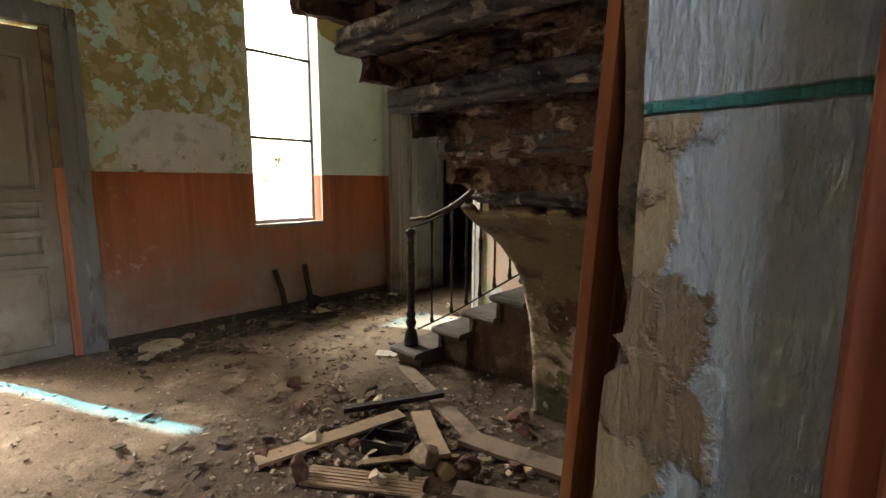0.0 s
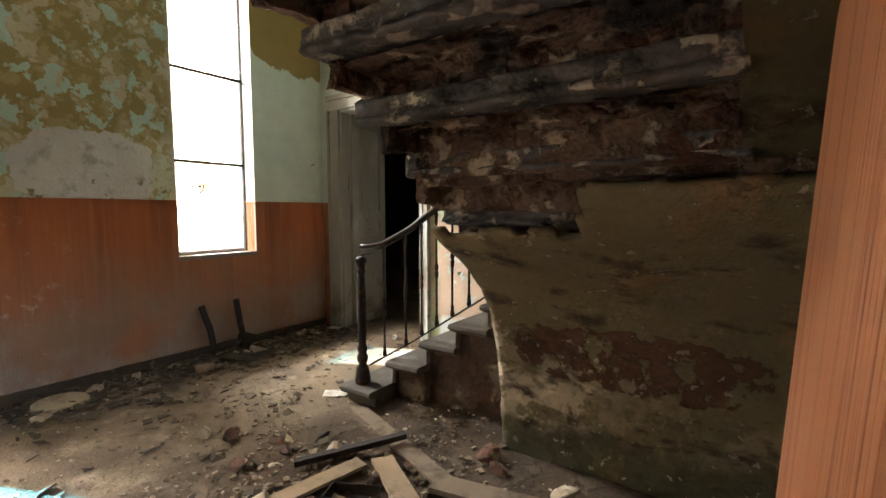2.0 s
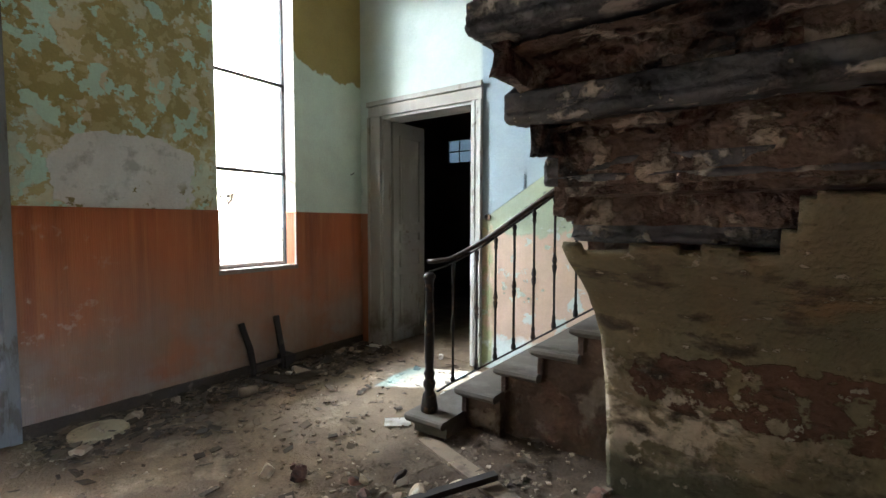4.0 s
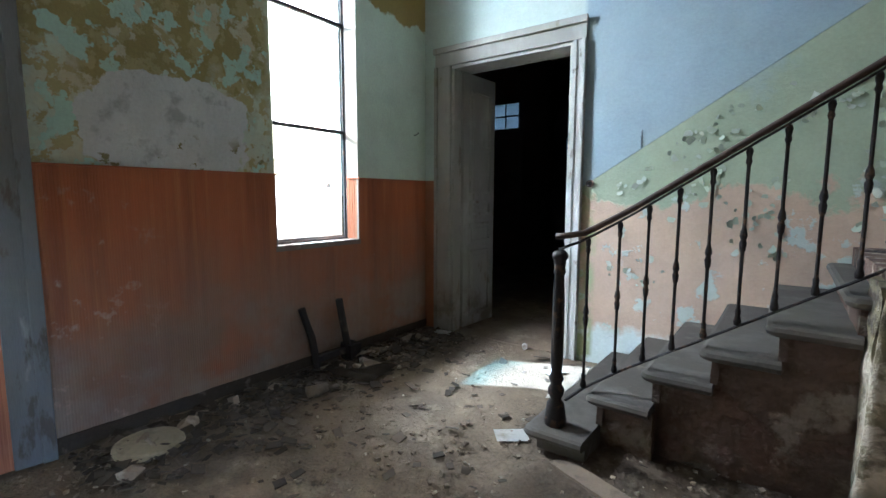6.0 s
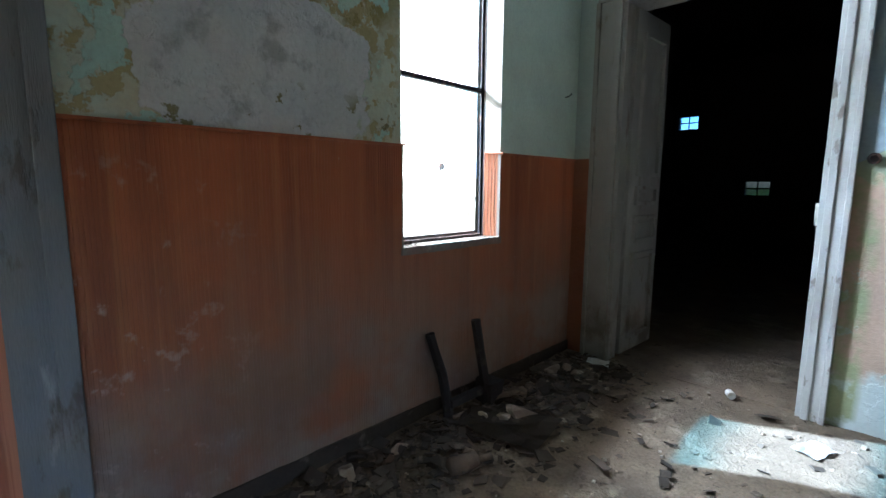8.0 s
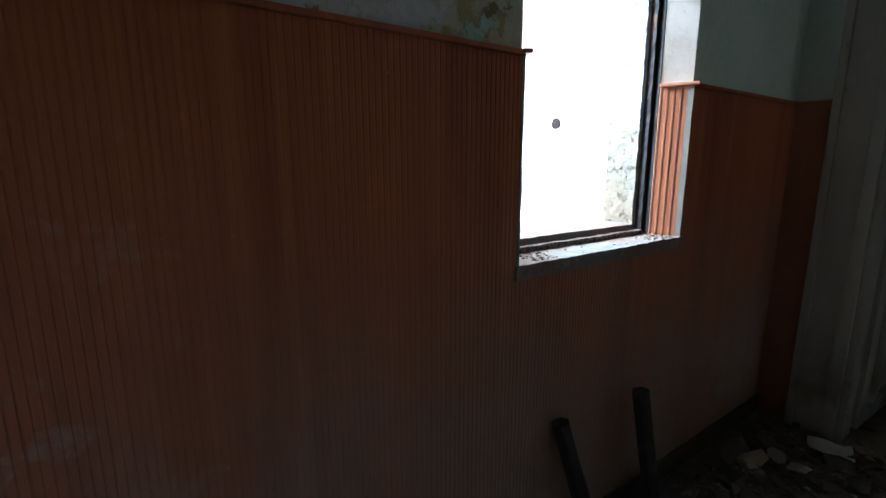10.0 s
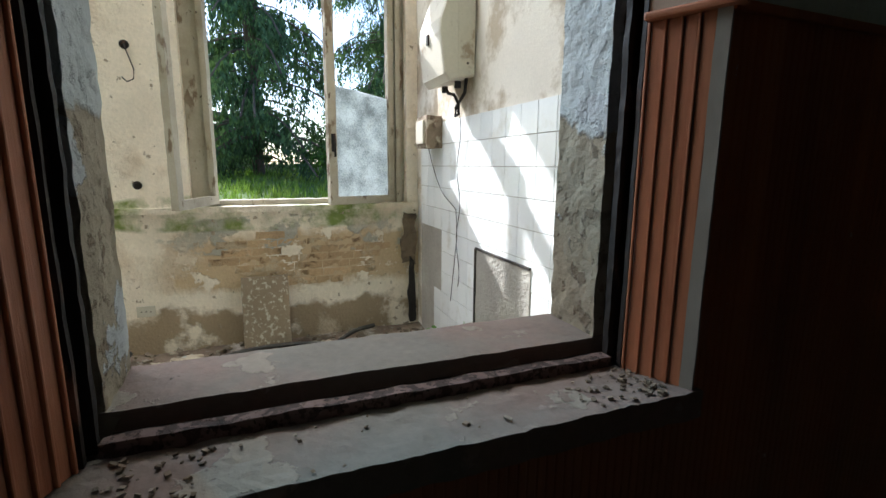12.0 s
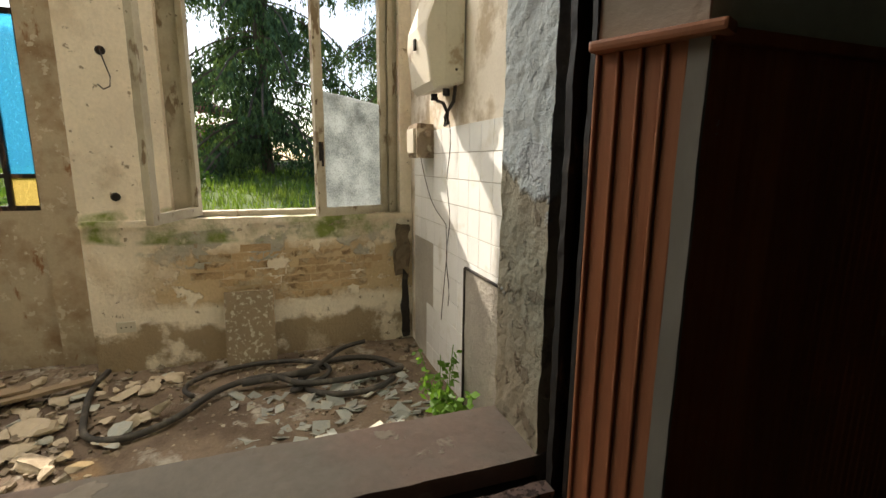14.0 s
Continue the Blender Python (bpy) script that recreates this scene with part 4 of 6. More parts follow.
for y0, y1, z0 in ((2.44, 2.76, 1.06), (2.22, 2.44, 1.19), (2.0, 2.22, 1.33), (1.82, 2.0, 1.455), (1.70, 1.82, 1.57)):
    part("core", rough_box(-1.565, -0.145, y0, y1, z0, 1.85, 0.05, 0.012, 7), MORTAR, stairs)
# upper flight seen from below: moulded slab edges over broken brick coves
SLAB_EDGE = ((0.16, 0.012), (0.10, 0.006), (0.05, 0.002), (0.02, -0.003), (-0.004, -0.001), (-0.017, 0.006), (-0.022, 0.018), (-0.018, 0.028), (-0.012, 0.034), (-0.014, 0.05), (-0.015, 0.07), (-0.017, 0.09), (-0.004, 0.098), (0.03, 0.098))
COVE = ((0.034, 0.088), (0.024, 0.104), (0.016, 0.120), (0.004, 0.138), (-0.014, 0.154), (-0.04, 0.168), (-0.08, 0.178), (-0.13, 0.184), (-0.18, 0.186))


def ledge(profile, x0, x1, y, z, amount, torn, seed):
    """A moulding run along x with a worn or torn skin and closed ends."""
    bm = bmesh.new()
    fine = []
    for (a, b), (c, d) in zip(profile, profile[1:]):
        fine += [(a, b), ((a + c) / 2, (b + d) / 2)]
    fine.append(profile[-1])
    n = round((x1 - x0) / 0.016)
    rows = []
    for i in range(n + 1):
        x = x0 + (x1 - x0) * i / n
        row = []
        for dy, dz in fine:
            p = Vector((x, y + dy, z + dz))
            q = Vector((x * 1.0, p.y, p.z))
            p += amount * noise.noise_vector(q * 8 + Vector((seed, 0, 0))) + amount * 0.6 * noise.noise_vector(q * 24)
            # scabs of render have dropped off in steps
            t = noise.noise(Vector((x * 3.5 + seed * 5, p.z * 15, p.y * 15))) + 0.6 * noise.noise(Vector((x * 10, p.z * 34, p.y * 34)))
            if t > 0.05:
                p += Vector((0, torn, torn * 0.45))
            if t > 0.42:
                p += Vector((0, torn * 0.9, torn * 0.5))
            row.append(bm.verts.new(p))
        rows.append(row)
    for a, b in zip(rows, rows[1:]):
        for j in range(len(fine) - 1):
            bm.faces.new((a[j], a[j + 1], b[j + 1], b[j]))
    for row, x in ((rows[0], x0), (rows[-1], x1)):
        heart = bm.verts.new((x, y + 0.16, z + 0.2))
        for j in range(len(fine) - 1):
            bm.faces.new((row[j], row[j + 1], heart))
    bmesh.ops.recalc_face_normals(bm, faces=bm.faces)
    return bm


rng = random.Random(4)
for k in range(0, 9):
    y, z = 1.955 - 0.284 * k, 1.418 + 0.19 * k
    x0, x1 = (-1.64 + (0.012 * math.sin(2.3 * k) if k < 4 else 0.035), -0.325) if k else (-1.60, -0.87)
    if not k:
        y, z = 1.905, 1.385
    part("upper_slab", ledge(SLAB_EDGE, x0, x1, y, z, 0.006, 0.009 if k else 0.016, k), SLAB, stairs, "sooty moulded stone slab edge", True)
    part("cove", ledge(COVE, x0 + 0.03, x1 + 0.01, y, z, 0.013, 0.034, 20 + k), MORTAR, stairs, "broken brick and render cove", True)
    part("flight_core", boxes((-1.57, -0.32, y - 0.25, y + 0.05, z + 0.215, z + 0.40)), MORTAR, stairs)
    part("flight_side", rough_box(-1.60, -1.55, y - 0.20, y + 0.07, z + 0.10, z + 0.38, 0.03, 0.022, 8), MORTAR, stairs, "crumbling side of the upper flight")
    x = x0 + 0.05
    while x < x1 - 0.15:
        w = rng.uniform(0.12, 0.25)
        if rng.random() < 0.5:
            d = rng.uniform(0.014, 0.034)
            part("brick", rough_box(x, x + w - 0.012, y + d, y + d + 0.11, z + 0.100, z + 0.155 + rng.uniform(0, 0.012), 0.02, 0.007, 17), BRICK, stairs)
        x += w
# plastered strip between the slab ends and the wall
bm = bmesh.new()
rows = []
for i in range(61):
    u = i / 60 * 8
    row = []
    for j in range(9):
        p = Vector((-0.345 + 0.21 * j / 8 + 0.012 * noise.noise(Vector((u * 3, 0, 5))) * (1 - j / 8), 1.975 - 0.284 * u, 1.425 + 0.19 * u))
        row.append(bm.verts.new(p + 0.006 * noise.noise_vector(p * 8)))
    rows.append(row)
for a, b in zip(rows, rows[1:]):
    for j in range(8):
        bm.faces.new((a[j], a[j + 1], b[j + 1], b[j]))
bmesh.ops.solidify(bm, geom=bm.faces[:], thickness=-0.05)
part("plaster_strip", bm, SOFFIT, stairs, "greenish plaster strip along the wall", True)


# iron railing
def railing():
    r = thing("railing", "dark cast-iron stair railing with a wooden handrail", "railing")

    def y_at(x):
        return 2.955 - 0.25 * max(0.0, min(1.0, (-2.62 - x) / 0.36)) ** 1.6
    tops = []
    for i in range(10):
        x = -2.84 + 0.15 * i
        zb, zt = 0.455 + 0.648 * (x + 2.54), 1.549 + 0.648 * (x + 2.24)
        h = zt - zb
        prof = [(0.016, 0.0), (0.019, 0.02), (0.012, 0.05), (0.014, 0.075), (0.0085, 0.09), (0.0085, h * 0.42), (0.013, h * 0.43), (0.017, h * 0.47), (0.011, h * 0.49), (0.018, h * 0.51), (0.014, h * 0.54), (0.0085, h * 0.56), (0.0085, h - 0.09), (0.015, h - 0.07), (0.011, h - 0.05), (0.017, h - 0.02), (0.012, h)]
        b = part("baluster", turned(prof, 10), IRON, r, "", True)
        b.matrix_basis = pose(x, y_at(x), zb)
    newel = [(0.062, 0.0), (0.066, 0.03), (0.055, 0.10), (0.05, 0.13), (0.032, 0.16), (0.045, 0.19), (0.048, 0.22), (0.032, 0.25), (0.044, 0.285), (0.03, 0.32), (0.036, 0.40), (0.034, 0.75), (0.027, 0.90), (0.036, 0.915), (0.03, 0.94), (0.034, 0.985), (0.046, 1.0), (0.046, 1.02), (0.03, 1.04)]
    n = part("newel_post", turned(newel, 16), IRON, r, "turned cast-iron newel post", True)
    n.matrix_basis = pose(-2.948, 2.69, 0.055)
    top = [(-2.95, 2.69, 1.105)] + [(x, y_at(x), 1.555 + 0.648 * (x + 2.24)) for x in [-2.88 + 0.06 * i for i in range(24)]]
    part("top_bar", tube(top, 0.014, 6, 0.5), IRON, r)
    low = [(-2.905, 2.73, 0.2)] + [(x, y_at(x), 0.447 + 0.648 * (x + 2.54)) for x in [-2.84 + 0.06 * i for i in range(24)]]
    part("bottom_bar", tube(low, 0.013, 6, 0.6), IRON, r)
    cap = [(-3.0, 2.745, 1.172), (-2.95, 2.76, 1.175)] + [(x, y_at(x), 1.588 + 0.648 * (x + 2.24) + 0.02 * max(0, -2.6 - x)) for x in [-2.86 + 0.06 * i for i in range(24)]]
    part("handrail", tube(cap, 0.026, 10, 0.7), RAIL_WOOD, r, "dark rounded wooden handrail", True)


railing()


# ---- doorway of the front room: papered reveal, broken masonry and boards ----
structure("wall_doorway", rough_box(-0.155, 0.03, 0.385, 1.05, -0.2, CEIL, 0.05, 0.016, 7), RUBBLE, "broken rubble masonry beside the doorway", "wall")
def paper_sheet():
    """Papered plaster on the end of the wall, its outer edge broken away unevenly."""
    bm = bmesh.new()
    zs = [-0.2 + 0.006 * i for i in range(418)]
    rows = []
    for z in zs:
        left = -0.138 + 0.003 * noise.noise(Vector((z * 14, 0, 0)))
        if z < 1.38:
            left = -0.150 - 0.012 * min(1.0, (1.38 - z) / 0.2) + 0.020 * max(0.0, 1 - abs(z - 1.362) / 0.016) + 0.006 * noise.noise(Vector((z * 11, 3, 0)))
        row = []
        for i in range(57):
            x = left + (0.003 - left) * i / 56
            n = 0.0016 * noise.noise(Vector((x * 30, z * 9, 2)))
            # embossed, with the pattern worn off where the paper is gone
            if x > -0.10 or z > 1.55:
                n -= 0.0022 * max(0.0, noise.noise(Vector((x * 150, z * 48, 6)))) + 0.0010 * noise.noise(Vector((x * 260, z * 120, 9)))
            if z < 1.372 and x < -0.07:
                n -= 0.004
            row.append(bm.verts.new((x, 0.358 + n, z)))
        rows.append(row)
    for a, b in zip(rows, rows[1:]):
        for i in range(56):
            bm.faces.new((a[i], a[i + 1], b[i + 1], b[i]))
    bmesh.ops.solidify(bm, geom=bm.faces[:], thickness=-0.024)
    return bm


structure("wall_paper", paper_sheet(), WALLPAPER, "embossed pale blue wallpaper with a teal stripe, peeling", "wallpaper")
casing = thing("door_6", "red-brown wooden door casing of the front room", "door", kind="structure")
part("casing", boxes((-0.011, 0.05, 0.332, 0.354, -0.12, 2.4), bevel=0.004), RED_BOARD, casing)
part("casing_bead", boxes((0.012, 0.03, 0.325, 0.331, -0.12, 2.4), bevel=0.002), RED_BOARD, casing)
leaning = thing("board_sheet", "orange ribbed board sheet leaning upright by the wall", "board")
part("edge_board", boxes((-0.006, 0.006, 0, 0.05, 0, 2.9), bevel=0.001), ORANGE_BOARD, leaning)
for i in range(14):
    part("rib_board", boxes((-0.0065, 0.006, 0.052 + i * 0.026, 0.075 + i * 0.026, 0, 2.9), bevel=0.002), ORANGE_BOARD, leaning)
part("plain_board", boxes((-0.0055, 0.006, 0.418, 0.93, 0, 2.9), bevel=0.0015), ORANGE_BOARD, leaning)
part("backing", boxes((-0.003, 0.003, 0.001, 0.93, 0.001, 2.899)), ORANGE_BOARD, leaning)
leaning.matrix_basis = pose(-0.2716, 0.395, -0.08, 0, 3.0, 0)

# ---- porch ----
P_X = -8.6
structure("wall_porch_front", boxes(
    (-8.85, P_X, 1.557, 3.9, -0.2, 0.985), (-8.85, P_X, 1.557, 2.12, 0.985, 3.3),
    # unseen upper band, its top set to keep sun off the hall sill
    (-8.85, P_X, -1.0, 3.9, 3.3, 3.90), (-8.85, P_X, -3.0, -1.0, -0.2, 2.95)),
    PORCH, "cream porch wall with plaster fallen off the brick", "wall")
structure("wall_porch_north", boxes((-9.0, W_OUT, 3.9, N_OUT, -0.2, 5.2)), PORCH_NORTH, "cream plaster porch side wall", "wall")
structure("wall_porch_south", boxes((-8.85, W_OUT, -3.2, -3.0, -0.2, 5.2)), PORCH_NORTH, "plain plaster end wall of the porch", "wall")
# unseen roof and upper wall, added to shut out stray sun
structure("ceiling_porch", boxes((-9.1, W_OUT, -3.2, 3.9, 5.2, 5.35)), PLAIN, "unseen pale plaster ceiling of the porch, added to stop the sun", "ceiling")
structure("wall_house", boxes((W_OUT, W_IN, -2.8, N_OUT, CEIL + 0.2, 5.2)), PLAIN, "plain upper wall of the house", "wall")

# low unseen fanlights under the porch roof, panes tinted to shape the sun patches
fan = thing("window_3", "unseen fanlights with a blue glass strip, panes tinted to shape the sun", "window", kind="structure")
for y0, y1, z0, glassy, words in ((-3.0, -1.70, 2.95, DIM_GLASS, ""), (-1.70, -1.58, 2.95, BLUE_GLASS, "blue glass strip"), (-1.58, -1.0, 2.95, DIM_GLASS, ""), (-1.0, 0.45, 3.90, DIM_GLASS, ""), (0.45, 2.25, 3.90, PATCH_PANE, "bluish pane shaping the sun patch"), (2.25, 3.9, 3.90, CLEAR, "")):
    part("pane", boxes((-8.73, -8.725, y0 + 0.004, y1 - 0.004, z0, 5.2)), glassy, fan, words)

# parapet sill
structure("sill_porch", rough_box(-8.70, -8.57, 1.56, 3.895, 0.985, 1.03, 0.05, 0.006, 8), PORCH, "mossy cream porch sill", "window sill")


# porch window with two casements
def bar(bm, a, b, wide, deep):
    """A straight square bar from a to b."""
    a, b = Vector(a), Vector(b)
    d = (b - a).normalized()
    ref = Vector((0, 0, 1)) if abs(d.z) < 0.9 else Vector((1, 0, 0))
    s = d.cross(ref).normalized()
    u = s.cross(d)
    vs = [[bm.verts.new(p + s * i * wide / 2 + u * j * deep / 2) for i, j in ((-1, -1), (1, -1), (1, 1), (-1, 1))] for p in (a, b)]
    for i in range(4):
        bm.faces.new((vs[0][i], vs[0][(i + 1) % 4], vs[1][(i + 1) % 4], vs[1][i]))
    bm.faces.new(vs[0][::-1])
    bm.faces.new(vs[1])
    return bm


pw = thing("window_2", "cream porch window with chipped paint and open casements", "window", kind="structure")
for d in ((-8.80, -8.70, 2.12, 2.26, 1.0, 3.3), (-8.80, -8.70, 3.70, 3.80, 1.0, 3.3), (-8.80, -8.70, 2.26, 3.70, 1.0, 1.07), (-8.80, -8.70, 2.26, 3.70, 2.76, 2.84), (-8.80, -8.70, 2.26, 3.70, 3.24, 3.3)):
    part("window_frame", rough_box(*d, 0.04, 0.004, 14), AGED_CREAM, pw)
part("plaster_jamb", rough_box(-8.80, -8.61, 3.80, 3.898, 1.0, 3.3, 0.06, 0.004), PORCH, pw)
part("jamb_bead", boxes((-8.70, -8.66, 3.72, 3.76, 1.03, 3.3), bevel=0.005), AGED_CREAM, pw)


def casement(hinge, free, z0, z1, name, label, broken):
    c = thing(name, label, "window", kind="structure", at=hinge, turn=math.degrees(math.atan2(free[1] - hinge[1], free[0] - hinge[0])))
    w = math.hypot(free[0] - hinge[0], free[1] - hinge[1])
    for d in ((0, 0.055, -0.022, 0.022, z0, z1), (w - 0.07, w, -0.024, 0.024, z0, z1), (0.055, w - 0.07, -0.022, 0.022, z0, z0 + 0.065), (0.055, w - 0.07, -0.022, 0.022, z1 - 0.06, z1)):
        part("casement_bar", rough_box(*d, 0.04, 0.003, 14), AGED_CREAM, c)
    if broken:
        bm = bmesh.new()
        zt = z0 + 0.93
        top = [(0.05, zt - 0.06), (0.2, zt - 0.04), (0.38, zt - 0.015), (w - 0.065, zt)]
        vs = [[bm.verts.new((x, y, z)) for x, z in [(0.05, z0 + 0.06), (w - 0.065, z0 + 0.06)] + top[::-1]] for y in (-0.002, 0.002)]
        bm.faces.new(vs[0])
        bm.faces.new(vs[1][::-1])
        part("pane", bm, FROSTED, c, "frosted pane, upper half broken away")
        h = part("handle", boxes((w - 0.05, w - 0.02, 0.024, 0.05, z0 + 0.42, z0 + 0.56), bevel=0.005), RUST, c, "small worn window latch")
        part("lever", boxes((w - 0.043, w - 0.028, 0.05, 0.065, z0 + 0.38, z0 + 0.50), bevel=0.004), RUST, h)
    return c


casement((-8.70, 2.285, 0), (-8.13, 2.085, 0), 1.045, 2.75, "casement_1", "chipped cream casement frame standing open, glass gone", False)
casement((-8.70, 3.70, 0), (-8.505, 3.12, 0), 1.03, 2.75, "casement_2", "chipped cream casement ajar with a broken frosted pane", True)

# porch door: rusty sheet below, coloured glass above
pd = thing("door_7", "rust-streaked cream metal porch door with coloured glass", "door", kind="structure")
DX0, DX1 = -8.90, -8.86
part("lower_panel", rough_box(DX0, DX1, -0.2, 1.27, -0.12, 1.09, 0.07, 0.003, 6), DOOR_METAL, pd, "rusted cream sheet panel")
part("door_frame", rough_box(-8.92, -8.80, 1.285, 1.556, -0.15, 3.3, 0.06, 0.004, 8), DOOR_METAL, pd, "flaking timber frame post")
part("door_frame", rough_box(-8.92, -8.80, -1.0, -0.22, -0.15, 3.3, 0.08, 0.004, 8), DOOR_METAL, pd)
for d in ((1.255, 1.283, 1.09, 3.3), (1.078, 1.108, 1.09, 3.3), (-0.2, -0.16, 1.09, 3.3)):
    part("glazing_bar", boxes((DX0, DX1, d[0], d[1], d[2], d[3]), bevel=0.003), RUST, pd)
for z0, z1 in ((1.09, 1.125), (1.315, 1.345), (2.385, 2.42), (3.26, 3.3)):
    part("glazing_bar", boxes((DX0 + 0.001, DX1 - 0.001, -0.16, 1.255, z0, z1), bevel=0.003), RUST, pd)
part("pane", boxes((-8.884, -8.879, 1.108, 1.255, 1.345, 2.385)), BLUE_GLASS, pd, "blue hammered glass")
part("pane", boxes((-8.884, -8.879, 1.108, 1.255, 1.125, 1.315)), YELLOW_GLASS, pd, "yellow hammered glass")
part("pane", boxes((-8.884, -8.879, -0.16, 1.078, 1.125, 1.315)), CLEAR, pd).visible_shadow = False
# no real part: a dark strip draws the shade between door and post
part("gap_shade", boxes((-8.866, -8.852, 1.270, 1.286, -0.1, 3.3)), DARK_WOOD, pd, "dark strip for the shade in the gap beside the door")
part("hinge", boxes((-8.86, -8.83, 1.262, 1.29, 0.60, 0.80), bevel=0.006), DOOR_METAL, pd)

# white wall tiles on the side wall
tiles = thing("tile_dado", "white glazed wall tiles, some missing", "wall tiles", kind="structure")
tile_me = mesh_of("tile", boxes((0.0, 0.158, -0.008, 0.0, 0.0, 0.158), bevel=0.0015), TILE)
for i in range(18):
    for k in range(11):
        x, z = -8.485 + 0.162 * i, -0.11 + 0.162 * k
        if z > 1.56 or x > -5.7 or (-7.40 < x + 0.02 < -6.75 and z < 0.70) or (x < -8.0 and z < 0.80 and not (z < 0.3 and x > -8.2)):
            continue
        t = new("tile", tile_me)
        t.parent = tiles
        t.matrix_basis = pose(x, 3.90 - 0.001, z)
part("grout", boxes((-8.49, -5.6, 3.8955, 3.8985, -0.15, 1.642)), CEMENT, tiles)
part("bare_patch", rough_box(-7.36, -6.71, 3.885, 3.8954, -0.15, 0.815, 0.05, 0.004, 8), CEMENT, tiles, "bare grey cement where tiles are gone")
part("edge_strip", boxes((-7.372, -7.356, 3.874, 3.8954, -0.1, 0.82), bevel=0.002), DARK_WOOD, tiles)
part("edge_strip", boxes((-7.37, -6.71, 3.878, 3.8954, 0.815, 0.829), bevel=0.002), DARK_WOOD, tiles)

# electric meter box and switch box with cables
meter = thing("meter_box", "dirty cream enamel electric meter case on the wall", "meter box")
side = [(3.893, 1.90), (3.72, 1.86), (3.685, 1.90), (3.655, 2.14), (3.66, 2.22), (3.735, 2.42), (3.76, 2.43), (3.893, 2.41)]
bm = bmesh.new()
rings = [[bm.verts.new((x, 3.79 + (y - 3.79) * f, 2.14 + (z - 2.14) * f)) for y, z in side] for x, f in ((-7.84, 0.95), (-7.825, 1.0), (-7.455, 1.0), (-7.44, 0.95))]
for a, b in zip(rings, rings[1:]):
    for i in range(len(side)):
        bm.faces.new((a[i], a[(i + 1) % len(side)], b[(i + 1) % len(side)], b[i]))
bm.faces.new(rings[0][::-1])
bm.faces.new(rings[-1])
bmesh.ops.recalc_face_normals(bm, faces=bm.faces)
part("case", bm, METER, meter)
part("seam_strip", boxes((-7.4415, -7.437, 3.775, 3.785, 1.90, 2.40), bevel=0.001), METER, meter)
part("slot", boxes((-7.66, -7.63, 3.645, 3.659, 2.10, 2.16)), DARK_WOOD, meter, "dark slot")
part("screw", turned([(0.008, 0.0), (0.008, 0.004), (0.004, 0.006)], 8), IRON, meter).matrix_basis = pose(-7.442, 3.84, 1.97, 0, 90, 0)
for x in (-7.72, -7.50):
    part("gland", tube([(x, 3.80, 1.87), (x, 3.80, 1.83)], 0.022, 8), IRON, meter)
switch = thing("switch_box", "dirty small square switch box on the tiles", "switch box")
part("case", rough_box(-8.24, -8.00, 3.77, 3.893, 1.48, 1.71, 0.03, 0.008, 12), OLD_BOX, switch)
part("lever", boxes((-8.285, -8.272, 3.80, 3.84, 1.58, 1.64), bevel=0.004), IRON, switch)
part("lid", boxes((-8.21, -8.04, 3.752, 3.772, 1.51, 1.68), bevel=0.006), METER, switch)
part("fuse_cap", turned([(0.022, 0.0), (0.022, 0.03), (0.014, 0.036)], 10), OLD_BOX, switch).matrix_basis = pose(-8.0, 3.84, 1.64, 0, 90, 0)


def cable(name, pts, radius, label, material=None):
    c = tagged(part(name, tube(pts, radius, 6), material or IRON, None, "", True), label, "cable")
    return c


cable("cable", [(-7.70, 3.80, 1.86), (-7.66, 3.80, 1.82), (-7.58, 3.81, 1.80), (-7.53, 3.82, 1.74), (-7.55, 3.83, 1.68), (-7.60, 3.83, 1.67), (-7.60, 3.83, 1.72), (-7.53, 3.83, 1.76), (-7.48, 3.84, 1.80), (-7.48, 3.85, 1.89)], 0.011, "thick black cable looping under the meter case")
cable("cable", [(-7.62 + 0.03 * math.sin(i * 0.9), 3.865, 1.70 - 0.07 * i) for i in range(18)], 0.003, "thin dark wire hanging down the tiles")
cable("cable", [(-8.25 + 0.055 * i, 3.86, 1.54 - 0.05 * i - 0.09 * math.sin(i * 0.35)) for i in range(12)] + [(-7.63 - 0.015 * i, 3.862, 0.86 - 0.07 * i) for i in range(8)], 0.003, "thin grey wire drooping from the switch box")
cable("cable", [(-8.585, 1.80, 2.15), (-8.57, 1.82, 2.08), (-8.56, 1.85, 1.98), (-8.57, 1.84, 1.92), (-8.575, 1.80, 1.90), (-8.58, 1.77, 1.93)], 0.004, "short frayed wire end hanging from the wall")
for y, z in ((1.80, 2.145), (1.79, 1.195)):
    s = thing("wall_socket", "round dark broken wall socket", "socket")
    part("ring", turned([(0.030, 0.0), (0.030, 0.008), (0.022, 0.012), (0.022, 0.004)], 14), IRON, s).matrix_basis = pose(P_X, y, z, 0, 90, 0)
so = thing("power_socket", "cream three-pin wall socket plate", "socket")
part("plate", boxes((P_X, P_X + 0.012, 1.70, 1.82, 0.22, 0.30), bevel=0.003), METER, so)
for y in (1.73, 1.76, 1.79):
    part("pin_hole", turned([(0.005, 0), (0.005, 0.002)], 8), IRON, so).matrix_basis = pose(P_X + 0.0115, y, 0.26, 0, 90, 0)
hole = thing("wall_box", "round dark hole with a hanging wire in the plaster", "wall box")
part("ring", turned([(0.036, 0.0), (0.036, 0.006), (0.030, 0.008), (0.030, 0.002)], 16), IRON, hole).matrix_basis = pose(-6.41, 3.89, 1.53, 90, 0, 0)
part("wire", tube([(-6.41, 3.87, 1.50), (-6.40, 3.86, 1.40), (-6.39, 3.865, 1.28), (-6.41, 3.86, 1.20), (-6.38, 3.86, 1.16)], 0.003, 5), IRON, hole)

